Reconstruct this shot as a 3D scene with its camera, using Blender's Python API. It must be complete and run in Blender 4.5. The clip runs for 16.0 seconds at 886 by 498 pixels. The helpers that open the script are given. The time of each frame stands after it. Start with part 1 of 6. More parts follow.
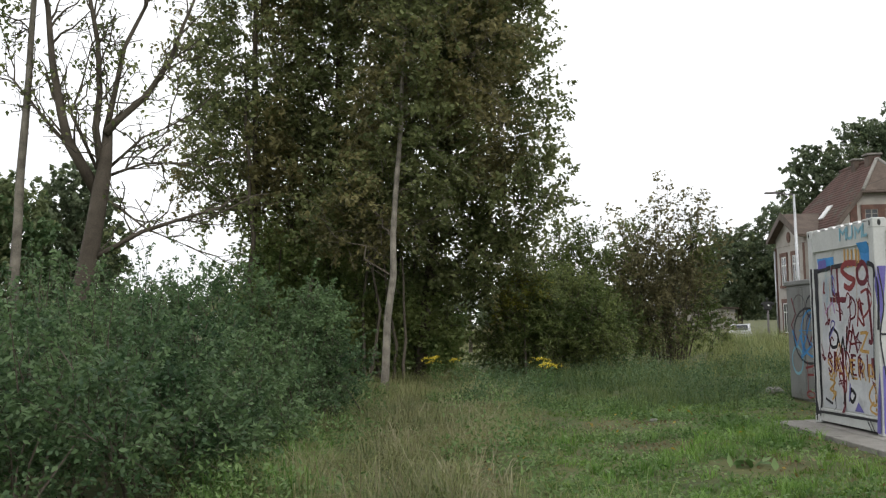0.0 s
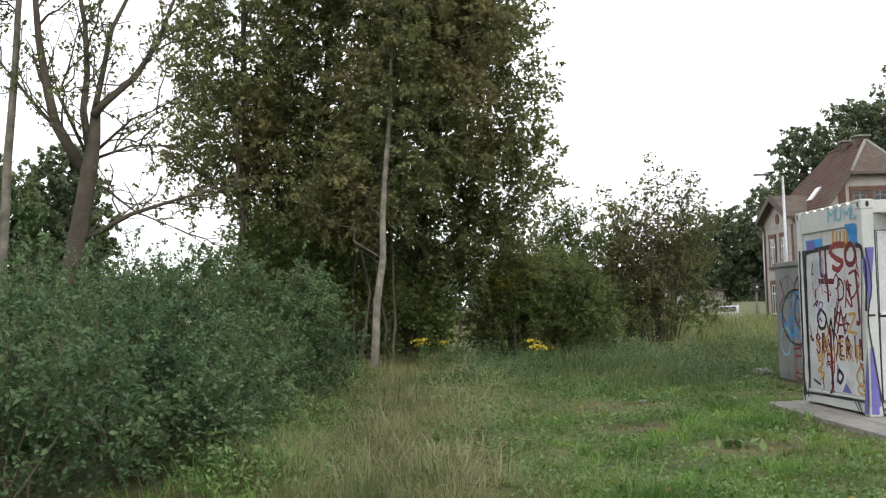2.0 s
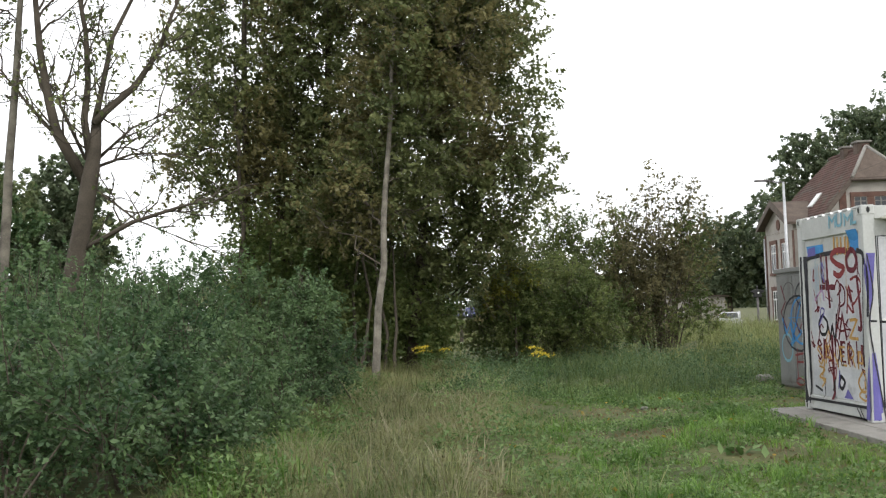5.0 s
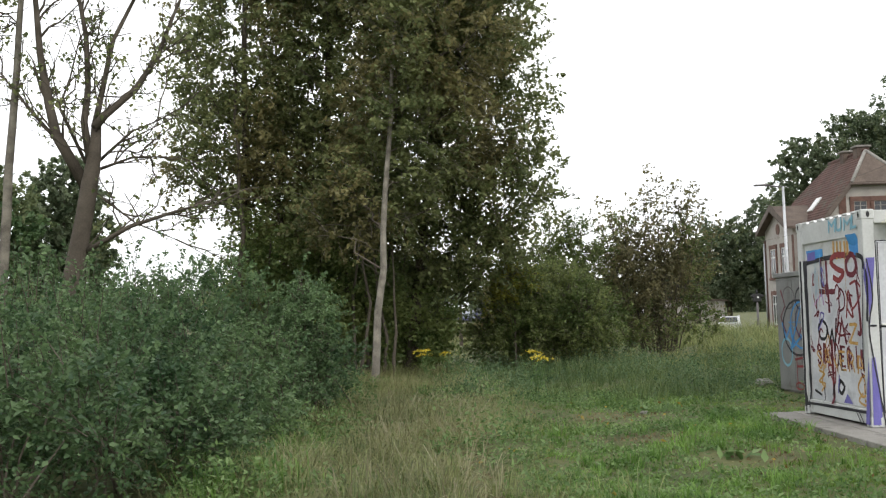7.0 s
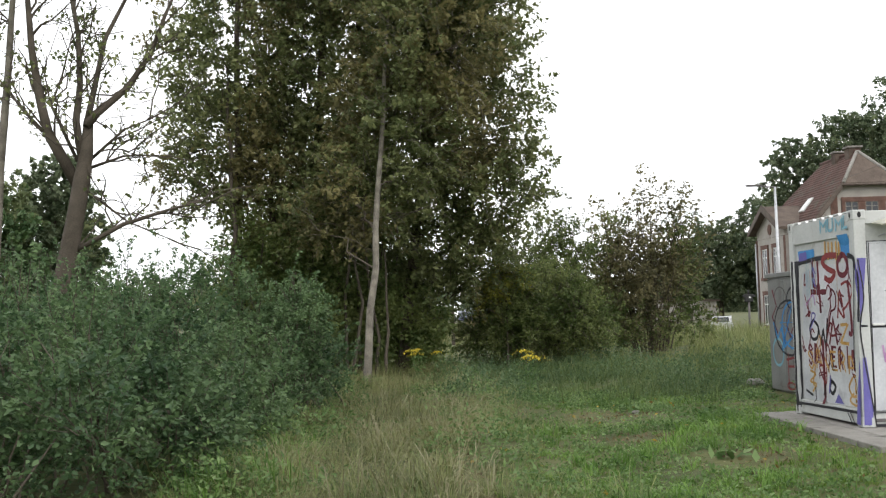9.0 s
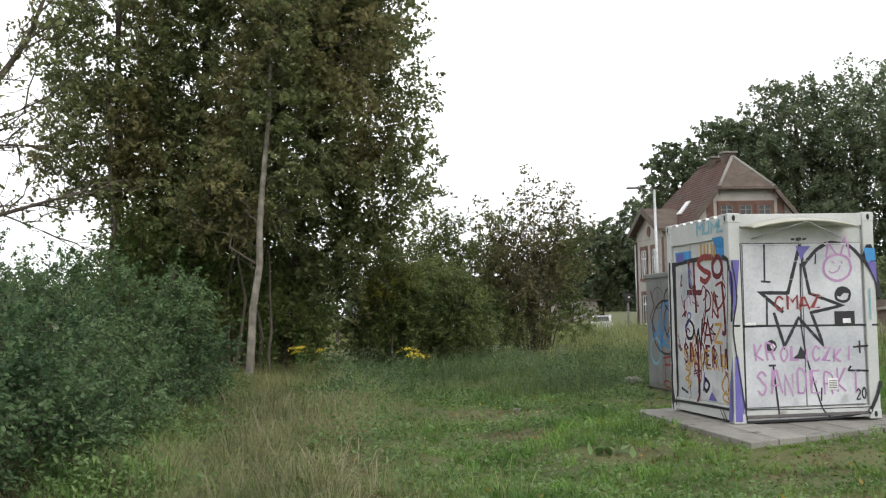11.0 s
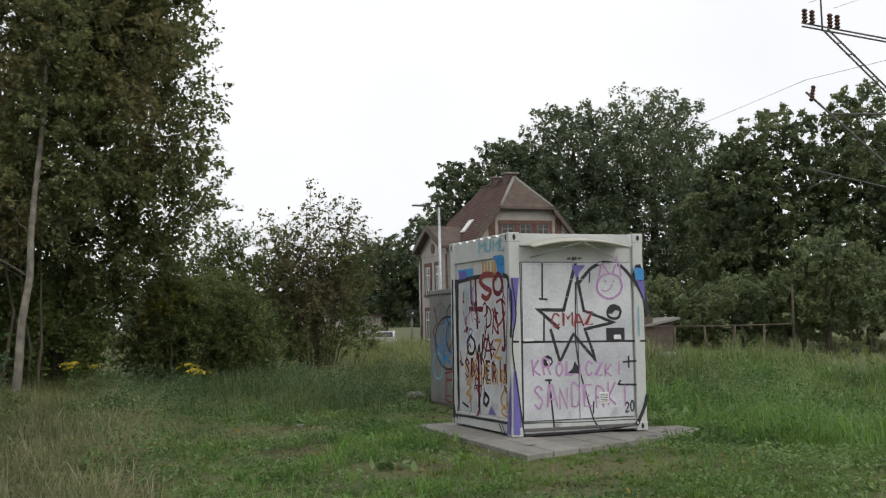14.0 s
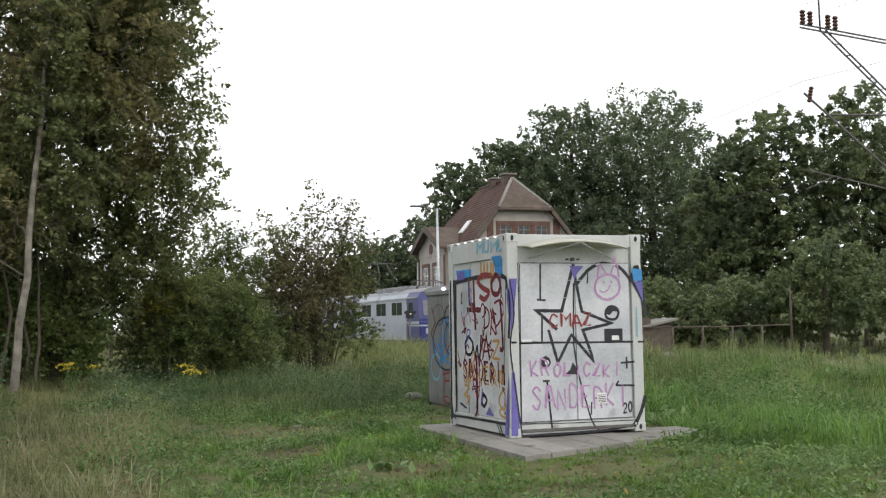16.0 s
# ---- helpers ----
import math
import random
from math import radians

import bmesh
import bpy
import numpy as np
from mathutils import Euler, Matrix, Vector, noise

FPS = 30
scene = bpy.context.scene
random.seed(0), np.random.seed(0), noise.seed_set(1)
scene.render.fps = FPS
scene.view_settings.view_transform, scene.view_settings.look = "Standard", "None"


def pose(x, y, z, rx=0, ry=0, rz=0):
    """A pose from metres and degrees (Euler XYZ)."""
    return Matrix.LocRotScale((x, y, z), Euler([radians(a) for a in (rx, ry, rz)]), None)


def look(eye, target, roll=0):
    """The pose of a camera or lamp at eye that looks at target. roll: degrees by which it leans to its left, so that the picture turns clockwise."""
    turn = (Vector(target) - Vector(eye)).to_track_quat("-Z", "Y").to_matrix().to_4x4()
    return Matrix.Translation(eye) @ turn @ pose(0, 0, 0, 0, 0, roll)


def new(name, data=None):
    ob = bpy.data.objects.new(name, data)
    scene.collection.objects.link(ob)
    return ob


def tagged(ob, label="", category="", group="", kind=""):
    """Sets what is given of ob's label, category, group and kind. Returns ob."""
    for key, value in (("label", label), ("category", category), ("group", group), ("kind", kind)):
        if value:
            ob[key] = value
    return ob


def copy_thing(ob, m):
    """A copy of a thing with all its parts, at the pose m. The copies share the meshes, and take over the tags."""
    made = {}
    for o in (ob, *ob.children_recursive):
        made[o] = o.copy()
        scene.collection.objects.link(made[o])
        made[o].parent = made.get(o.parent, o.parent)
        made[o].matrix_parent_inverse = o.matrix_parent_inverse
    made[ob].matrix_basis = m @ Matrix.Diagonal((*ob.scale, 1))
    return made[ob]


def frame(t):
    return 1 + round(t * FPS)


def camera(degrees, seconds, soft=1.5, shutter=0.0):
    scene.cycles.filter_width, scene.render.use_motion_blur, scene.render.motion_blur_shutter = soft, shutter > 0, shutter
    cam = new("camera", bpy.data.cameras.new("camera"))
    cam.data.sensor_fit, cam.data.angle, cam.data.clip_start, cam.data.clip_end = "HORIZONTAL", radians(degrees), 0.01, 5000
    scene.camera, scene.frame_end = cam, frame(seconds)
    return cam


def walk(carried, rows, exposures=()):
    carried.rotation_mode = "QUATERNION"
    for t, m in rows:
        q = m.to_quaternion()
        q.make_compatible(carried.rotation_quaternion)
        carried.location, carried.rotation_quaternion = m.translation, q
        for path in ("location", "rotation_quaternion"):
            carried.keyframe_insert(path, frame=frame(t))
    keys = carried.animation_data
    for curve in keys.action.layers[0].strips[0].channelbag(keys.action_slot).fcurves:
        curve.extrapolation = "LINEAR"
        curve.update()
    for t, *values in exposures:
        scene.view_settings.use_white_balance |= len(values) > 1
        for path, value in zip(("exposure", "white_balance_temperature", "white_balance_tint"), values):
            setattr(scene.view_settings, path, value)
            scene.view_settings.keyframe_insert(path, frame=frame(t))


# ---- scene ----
cam = camera(43.0, 16.0, soft=1.25)

# seconds, yaw, pitch, roll of a camera turned on one spot
TURNS = [
    (0, -0.069, 3.865, -1.608),
    (0.5, -0.237, 3.730, -1.675),
    (1, -0.451, 3.041, -1.741),
    (1.5, -0.570, 2.993, -1.742),
    (2, -0.574, 2.944, -1.733),
    (2.5, -0.619, 3.161, -1.757),
    (3, -0.557, 3.204, -1.827),
    (3.5, -0.552, 3.204, -1.841),
    (4, -0.561, 3.200, -1.896),
    (6.5, -0.522, 3.516, -1.920),
    (7, -0.559, 3.506, -1.829),
    (7.5, -0.547, 3.534, -1.860),
    (8, -0.531, 3.499, -1.757),
    (10.3, -1.440, 3.450, -1.760),
    (10.5, -1.323, 3.451, -1.809),
    (11, -6.790, 3.200, -1.314),
    (11.5, -11.207, 3.051, -1.137),
    (12, -13.063, 2.985, -1.179),
    (12.5, -14.405, 2.632, -1.286),
    (13, -16.960, 2.491, -1.088),
    (13.5, -17.817, 3.231, -1.033),
    (14, -17.709, 3.758, -1.025),
    (14.5, -17.611, 3.787, -1.013),
    (15, -17.564, 3.794, -1.000),
    (15.5, -17.563, 3.808, -0.978),
    (16, -17.809, 3.796, -1.008),
]
EYE = Vector((0.0, 0.0, 1.58))
walk(cam, [(t, Matrix.Translation(EYE) @ pose(0, 0, 0, 90 + p, 0, y) @ pose(0, 0, 0, 0, 0, r)) for t, y, p, r in TURNS],
     exposures=[(0.0, -0.3), (0.9, -0.1), (2.0, 0.0), (8.0, 0.03), (10.5, 0.0), (11.2, -0.15), (12.0, -0.45), (12.6, -0.6), (13.6, -0.6), (14.6, -0.65), (15.2, -0.5), (16.0, -0.2)])

# ---- light: white overcast ----
SUN_DIR = (0.3, -0.72, 0.62)
world = bpy.data.worlds.new("overcast")
scene.world = world
world.use_nodes = True
wn, wl = world.node_tree.nodes, world.node_tree.links
wn.clear()
w_out, w_bg, w_mix = wn.new("ShaderNodeOutputWorld"), wn.new("ShaderNodeBackground"), wn.new("ShaderNodeMixRGB")
w_sky, w_noise, w_ramp, w_co = wn.new("ShaderNodeTexSky"), wn.new("ShaderNodeTexNoise"), wn.new("ShaderNodeValToRGB"), wn.new("ShaderNodeTexCoord")
w_sky.sky_type, w_sky.sun_disc = "NISHITA", False
w_sky.sun_elevation = math.asin(Vector(SUN_DIR).normalized().z)
w_sky.sun_rotation = math.atan2(SUN_DIR[0], SUN_DIR[1])
w_noise.inputs["Scale"].default_value, w_noise.inputs["Detail"].default_value = 1.6, 5
w_ramp.color_ramp.elements[0].position, w_ramp.color_ramp.elements[0].color = 0.3, (13.6, 14.0, 15.0, 1)
w_ramp.color_ramp.elements[1].position, w_ramp.color_ramp.elements[1].color = 0.62, (16.8, 16.8, 17.0, 1)
w_mix.inputs[0].default_value = 0.93
w_bg.inputs[1].default_value = 0.1
wl.new(w_co.outputs["Generated"], w_noise.inputs["Vector"])
wl.new(w_noise.outputs["Fac"], w_ramp.inputs["Fac"])
wl.new(w_sky.outputs[0], w_mix.inputs[1])
wl.new(w_ramp.outputs[0], w_mix.inputs[2])
wl.new(w_mix.outputs[0], w_bg.inputs[0])
wl.new(w_bg.outputs[0], w_out.inputs[0])
sun = new("sun", bpy.data.lights.new("sun", "SUN"))
sun.data.energy, sun.data.angle, sun.data.color = 1.3, radians(40), (1.0, 0.97, 0.92)
sun.matrix_world = look(Vector(SUN_DIR) * 50, (0, 0, 0))


# ---- materials ----
def mat(name, low, high, scale=6.0, rough=0.75, metal=0.0, bump=0.2, fine=60.0, per="", glow=0.0, spec=0.4, translucent=0.0, dirt=None, gain=0.75, spread=0.5):
    """A surface whose colour runs from low to high by noise at two sizes; per: 'object' or 'island' adds a shift for each piece."""
    m = bpy.data.materials.new(name)
    m.use_nodes = True
    nt = m.node_tree
    n, l = nt.nodes, nt.links
    b = n["Principled BSDF"]
    b.inputs["Roughness"].default_value, b.inputs["Metallic"].default_value = rough, metal
    b.inputs["Specular IOR Level"].default_value = spec
    co = n.new("ShaderNodeTexCoord")
    big, small = n.new("ShaderNodeTexNoise"), n.new("ShaderNodeTexNoise")
    big.inputs["Scale"].default_value, big.inputs["Detail"].default_value = scale, 4
    small.inputs["Scale"].default_value, small.inputs["Detail"].default_value = fine, 3
    for t in (big, small):
        l.new(co.outputs["Object"], t.inputs["Vector"])
    add = n.new("ShaderNodeMath")
    add.operation = "MULTIPLY_ADD"
    add.inputs[1].default_value, add.inputs[2].default_value = 0.45, 0.375 - 0.5 * gain
    l.new(small.outputs["Fac"], add.inputs[0])
    tot = n.new("ShaderNodeMath")
    tot.operation = "MULTIPLY_ADD"
    tot.inputs[1].default_value = gain
    l.new(big.outputs["Fac"], tot.inputs[0])
    l.new(add.outputs[0], tot.inputs[2])
    last = tot
    if per:
        info = n.new("ShaderNodeObjectInfo" if per == "object" else "ShaderNodeNewGeometry")
        sh = n.new("ShaderNodeMath")
        sh.operation = "MULTIPLY_ADD"
        sh.inputs[1].default_value = spread
        l.new(info.outputs["Random" if per == "object" else "Random Per Island"], sh.inputs[0])
        cen = n.new("ShaderNodeMath")
        cen.operation = "SUBTRACT"
        cen.inputs[1].default_value = spread / 2
        l.new(tot.outputs[0], cen.inputs[0])
        l.new(cen.outputs[0], sh.inputs[2])
        last = sh
    ramp = n.new("ShaderNodeValToRGB")
    e = ramp.color_ramp.elements
    e[0].position, e[0].color = 0.36, (*low, 1)
    e[1].position, e[1].color = 0.84, (*high, 1)
    l.new(last.outputs[0], ramp.inputs["Fac"])
    colour = ramp.outputs["Color"]
    if dirt:
        d = n.new("ShaderNodeTexNoise")
        d.inputs["Scale"].default_value, d.inputs["Detail"].default_value = dirt[1], 6
        l.new(co.outputs["Object"], d.inputs["Vector"])
        dr = n.new("ShaderNodeValToRGB")
        dr.color_ramp.elements[0].position, dr.color_ramp.elements[1].position = dirt[2], dirt[2] + 0.12
        l.new(d.outputs["Fac"], dr.inputs["Fac"])
        mx = n.new("ShaderNodeMixRGB")
        l.new(dr.outputs["Color"], mx.inputs[0])
        l.new(colour, mx.inputs[1])
        mx.inputs[2].default_value = (*dirt[0], 1)
        colour = mx.outputs[0]
    l.new(colour, b.inputs["Base Color"])
    if bump:
        bp = n.new("ShaderNodeBump")
        bp.inputs["Strength"].default_value, bp.inputs["Distance"].default_value = bump, 0.02
        l.new(small.outputs["Fac"], bp.inputs["Height"])
        l.new(bp.outputs["Normal"], b.inputs["Normal"])
    if glow:
        b.inputs["Emission Strength"].default_value = glow
        b.inputs["Emission Color"].default_value = (*high, 1)
    if translucent:
        tr, ms = n.new("ShaderNodeBsdfTranslucent"), n.new("ShaderNodeMixShader")
        ms.inputs[0].default_value = translucent
        l.new(colour, tr.inputs["Color"])
        l.new(b.outputs[0], ms.inputs[1])
        l.new(tr.outputs[0], ms.inputs[2])
        l.new(ms.outputs[0], n["Material Output"].inputs[0])
    return m


def leaf(name, low, high, thin=0.45, scale=0.9):
    return mat(name, low, high, scale=scale, rough=0.5, bump=0, fine=5.0, per="island", spec=0.35, translucent=thin, gain=1.5, spread=0.36)


M_SOIL = mat("soil_and_turf", (0.035, 0.05, 0.012), (0.12, 0.12, 0.04), scale=0.7, fine=9, rough=0.95, bump=0.6)
M_BLADE = leaf("short_grass", (0.06, 0.125, 0.014), (0.2, 0.31, 0.06))
M_LUSH = leaf("lush_grass_blade", (0.06, 0.14, 0.02), (0.2, 0.34, 0.075))
M_STALK = leaf("dead_stalk", (0.19, 0.175, 0.095), (0.4, 0.365, 0.23))
M_THATCH = leaf("brown_thatch", (0.08, 0.06, 0.03), (0.24, 0.19, 0.1))
M_WEED = leaf("weed_leaf", (0.06, 0.125, 0.03), (0.22, 0.32, 0.12))
# next two: dark green growth, darkened further for the shade before the bushes
M_DEEP = leaf("shade_darkened_grass", (0.045, 0.085, 0.026), (0.165, 0.215, 0.075))
M_NETTLE = leaf("shade_darkened_nettle_leaf", (0.042, 0.088, 0.036), (0.14, 0.21, 0.095))
M_STRAW = leaf("dry_grass", (0.095, 0.11, 0.038), (0.3, 0.29, 0.14))
M_TALL = leaf("tall_grass", (0.095, 0.14, 0.042), (0.32, 0.34, 0.145))
M_HEDGE = leaf("hedge_leaf", (0.031, 0.071, 0.028), (0.132, 0.208, 0.088))
M_MAPLE = leaf("maple_leaf", (0.092, 0.12, 0.044), (0.24, 0.265, 0.11), 0.5)
M_MAPLE_DRY = leaf("browning_maple_leaf", (0.115, 0.112, 0.048), (0.26, 0.235, 0.1), 0.5)
M_BUSH = leaf("bush_leaf", (0.07, 0.112, 0.03), (0.22, 0.26, 0.09), 0.5)
M_GOLD = leaf("yellowing_leaf", (0.12, 0.14, 0.02), (0.3, 0.29, 0.05))
M_RUSSET = leaf("russet_leaf", (0.1, 0.098, 0.05), (0.28, 0.255, 0.13), 0.5)
M_FAR = leaf("far_leaf", (0.085, 0.122, 0.066), (0.21, 0.25, 0.145), 0.5)
M_FARB = leaf("far_leaf_light", (0.1, 0.138, 0.06), (0.26, 0.3, 0.145), 0.5)
M_SPRIG = leaf("young_hedge_leaf", (0.05, 0.1, 0.04), (0.155, 0.235, 0.1))
M_FALLEN = leaf("fallen_leaf", (0.12, 0.07, 0.02), (0.45, 0.32, 0.06))
M_FLOWER = mat("goldenrod_flower", (0.42, 0.33, 0.02), (0.62, 0.52, 0.06), rough=0.8, bump=0, per="island")
M_BARK = mat("grey_bark", (0.045, 0.036, 0.026), (0.11, 0.092, 0.07), scale=3, fine=40, rough=0.9, bump=0.7)
M_PALEBARK = mat("pale_bark", (0.085, 0.076, 0.06), (0.22, 0.2, 0.16), scale=4, fine=40, rough=0.85, bump=0.5, gain=1.3)
M_DARKBARK = mat("dark_bark", (0.045, 0.036, 0.026), (0.12, 0.1, 0.075), scale=3, fine=40, rough=0.9, bump=0.7)
M_STEELPAINT = mat("pale_grey_steel_paint", (0.42, 0.43, 0.41), (0.56, 0.57, 0.55), scale=2.2, fine=30, rough=0.5, bump=0.08, dirt=((0.27, 0.25, 0.2), 2.6, 0.64))
M_DOORPAINT = mat("white_door_paint", (0.4, 0.415, 0.435), (0.6, 0.61, 0.625), scale=1.6, gain=1.3, fine=30, rough=0.45, bump=0.06, dirt=((0.3, 0.3, 0.3), 2.2, 0.64))
M_CONCRETE = mat("weathered_concrete", (0.17, 0.16, 0.14), (0.31, 0.295, 0.265), scale=3, fine=50, rough=0.92, bump=0.6, per="object", spread=0.22, dirt=((0.09, 0.085, 0.07), 3.0, 0.6))
M_GREYBOX = mat("grey_cabinet_paint", (0.155, 0.16, 0.155), (0.25, 0.25, 0.24), scale=2, fine=30, rough=0.6, bump=0.08, dirt=((0.14, 0.13, 0.12), 2.4, 0.62))
M_RUBBER = mat("black_seal_and_hole_shade", (0.012, 0.012, 0.012), (0.03, 0.03, 0.03), rough=0.7, bump=0.05)
M_BLACK = mat("black_spray", (0.012, 0.012, 0.016), (0.035, 0.034, 0.04), rough=0.6, bump=0)
M_VIOLET = mat("violet_spray", (0.1, 0.09, 0.3), (0.17, 0.15, 0.42), rough=0.6, bump=0, scale=4)
M_BLUE = mat("blue_spray", (0.03, 0.17, 0.42), (0.07, 0.3, 0.6), rough=0.6, bump=0, scale=5)
M_TEAL = mat("pale_blue_spray", (0.13, 0.33, 0.42), (0.26, 0.45, 0.52), rough=0.6, bump=0, scale=5)
M_PINK = mat("pink_spray", (0.36, 0.18, 0.37), (0.5, 0.31, 0.49), rough=0.6, bump=0, scale=6)
M_RED = mat("red_spray", (0.17, 0.024, 0.028), (0.27, 0.05, 0.05), rough=0.6, bump=0, scale=6)
M_MAROON = mat("maroon_spray", (0.09, 0.012, 0.025), (0.18, 0.03, 0.04), rough=0.6, bump=0, scale=6)
M_OCHRE = mat("ochre_spray", (0.4, 0.2, 0.04), (0.55, 0.36, 0.13), rough=0.6, bump=0, scale=6)
M_ROOFTILE = mat("old_red_tile", (0.05, 0.027, 0.021), (0.125, 0.062, 0.047), scale=0.9, fine=14, rough=0.85, bump=0.5, dirt=((0.09, 0.075, 0.055), 0.8, 0.56))
M_OLDTILE = mat("lichened_brown_tile", (0.06, 0.045, 0.036), (0.15, 0.115, 0.09), scale=1.2, fine=14, rough=0.9, bump=0.5)
M_RENDER = mat("beige_render", (0.3, 0.28, 0.25), (0.45, 0.42, 0.38), scale=1.1, fine=20, rough=0.9, bump=0.3, dirt=((0.26, 0.22, 0.19), 1.0, 0.6))
M_BRICK = mat("red_brick_trim", (0.085, 0.05, 0.04), (0.19, 0.105, 0.08), scale=3, fine=25, rough=0.9, bump=0.4)
M_WOODTRIM = mat("dark_wood_trim", (0.06, 0.045, 0.035), (0.14, 0.11, 0.09), scale=4, fine=30, rough=0.8)
M_FRAME = mat("white_window_frame", (0.6, 0.6, 0.58), (0.8, 0.8, 0.78), rough=0.5, bump=0.05)
M_GLASS = mat("dark_window_glass", (0.012, 0.014, 0.016), (0.03, 0.034, 0.038), rough=0.08, bump=0, spec=0.6)
# blue-grey base colour holds part of the sky's reflection in the windscreens
M_SCREEN = mat("sky_grey_windscreen_glass", (0.06, 0.065, 0.09), (0.1, 0.11, 0.14), rough=0.12, bump=0, spec=0.35)
M_GALV = mat("galvanised_steel", (0.4, 0.41, 0.42), (0.58, 0.59, 0.6), rough=0.45, metal=0.5, bump=0.05)
M_RUSTSTEEL = mat("rusty_painted_steel", (0.08, 0.075, 0.075), (0.17, 0.155, 0.15), rough=0.7, metal=0.2, bump=0.2)
M_INSUL = mat("brown_ceramic", (0.05, 0.022, 0.014), (0.11, 0.05, 0.03), rough=0.25, bump=0)
M_WIRE = mat("dark_copper_wire", (0.05, 0.055, 0.05), (0.11, 0.11, 0.1), rough=0.6, metal=0.5, bump=0)
M_BALLAST = mat("ballast_stone", (0.12, 0.11, 0.1), (0.27, 0.25, 0.22), scale=9, fine=40, rough=0.95, bump=0.9)
M_RAIL = mat("worn_rail_steel", (0.16, 0.12, 0.09), (0.34, 0.3, 0.27), rough=0.4, metal=0.7)
M_LOCOBLUE = mat("cobalt_loco_paint", (0.015, 0.02, 0.11), (0.028, 0.036, 0.17), rough=0.4, bump=0.02, scale=1)
M_LOCODARK = mat("navy_loco_paint", (0.022, 0.028, 0.09), (0.04, 0.048, 0.14), rough=0.4, bump=0.02, scale=1)
M_LOCOGREY = mat("pale_grey_loco_paint", (0.3, 0.33, 0.38), (0.42, 0.45, 0.5), rough=0.45, bump=0.03, scale=1, dirt=((0.22, 0.22, 0.23), 0.9, 0.6))
M_UNDER = mat("dirty_underframe", (0.03, 0.028, 0.026), (0.08, 0.075, 0.07), rough=0.85)
M_LOCOROOF = mat("grey_roof_paint", (0.16, 0.17, 0.18), (0.28, 0.29, 0.3), rough=0.6, scale=1)
M_HEADLIGHT = mat("lit_headlight", (1.0, 0.94, 0.82), (1.0, 0.97, 0.9), rough=0.3, bump=0, glow=9.0)
M_CARWHITE = mat("white_car_paint", (0.7, 0.7, 0.7), (0.8, 0.8, 0.8), rough=0.25, bump=0)
M_AWNING = mat("yellowed_plastic", (0.5, 0.49, 0.4), (0.68, 0.67, 0.57), scale=3, rough=0.35, bump=0.05, translucent=0.3)


# ---- building helpers ----
def part(name, bm, material, parent=None, label=""):
    """Links a bmesh, or (verts, faces), as one mesh object under a thing."""
    me = bpy.data.meshes.new(name)
    if isinstance(bm, bmesh.types.BMesh):
        bm.to_mesh(me)
        bm.free()
    else:
        me.from_pydata(bm[0], [], bm[1])
    for m in material if isinstance(material, (list, tuple)) else [material]:
        me.materials.append(m)
    ob = new(name, me)
    if parent:
        ob.parent = parent
    if label:
        ob["label"] = label
    return ob


def thing(name, m, label, category, group="", kind=""):
    ob = new(name)
    ob.matrix_basis = m
    ob.empty_display_size = 0.2
    return tagged(ob, label, category, group, kind)


def add_box(bm, lo, hi, bevel=0.0):
    """A box between two corners, its edges eased by bevel."""
    vs = bmesh.ops.create_cube(bm, size=1)["verts"]
    for v in vs:
        v.co = Vector([(a + b) / 2 + c * (b - a) for a, b, c in zip(lo, hi, v.co)])
    if bevel:
        es = list({e for v in vs for e in v.link_edges})
        bmesh.ops.bevel(bm, geom=es, offset=bevel, segments=2, affect="EDGES", profile=0.5)
    return bm


def box(lo, hi, bevel=0.0):
    return add_box(bmesh.new(), lo, hi, bevel)


def add_tube(bm, points, radii, sides=8, cap=True):
    """A tapered tube along points."""
    pts = [Vector(p) for p in points]
    if not isinstance(radii, (list, tuple)):
        radii = [radii] * len(pts)
    rings = []
    side = Vector((1, 0, 0))
    for i, p in enumerate(pts):
        d = (pts[min(i + 1, len(pts) - 1)] - pts[max(i - 1, 0)]).normalized()
        side = side - d * side.dot(d)
        if side.length < 0.1:
            side = d.orthogonal()
        side.normalize()
        up = d.cross(side)
        rings.append([bm.verts.new(p + (side * math.cos(a) + up * math.sin(a)) * radii[i]) for a in [2 * math.pi * k / sides for k in range(sides)]])
    for a, b in zip(rings, rings[1:]):
        for k in range(sides):
            f = bm.faces.new((a[k], a[(k + 1) % sides], b[(k + 1) % sides], b[k]))
            f.smooth = True
    if cap:
        bm.faces.new(rings[0][::-1])
        bm.faces.new(rings[-1])
    return bm


def tube(points, radii, sides=8):
    return add_tube(bmesh.new(), points, radii, sides)


def prism(outline, axis, lo, hi):
    """A solid with a flat outline (a, b), pushed along an axis: 'x' takes (y, z), 'y' takes (x, z), 'z' takes (x, y)."""
    bm = bmesh.new()
    put = {"x": lambda a, b, c: (c, a, b), "y": lambda a, b, c: (a, c, b), "z": lambda a, b, c: (a, b, c)}[axis]
    one = [bm.verts.new(put(a, b, lo)) for a, b in outline]
    two = [bm.verts.new(put(a, b, hi)) for a, b in outline]
    n = len(outline)
    bm.faces.new(one[::-1])
    bm.faces.new(two)
    for k in range(n):
        bm.faces.new((one[k], one[(k + 1) % n], two[(k + 1) % n], two[k]))
    bmesh.ops.recalc_face_normals(bm, faces=bm.faces)
    return bm


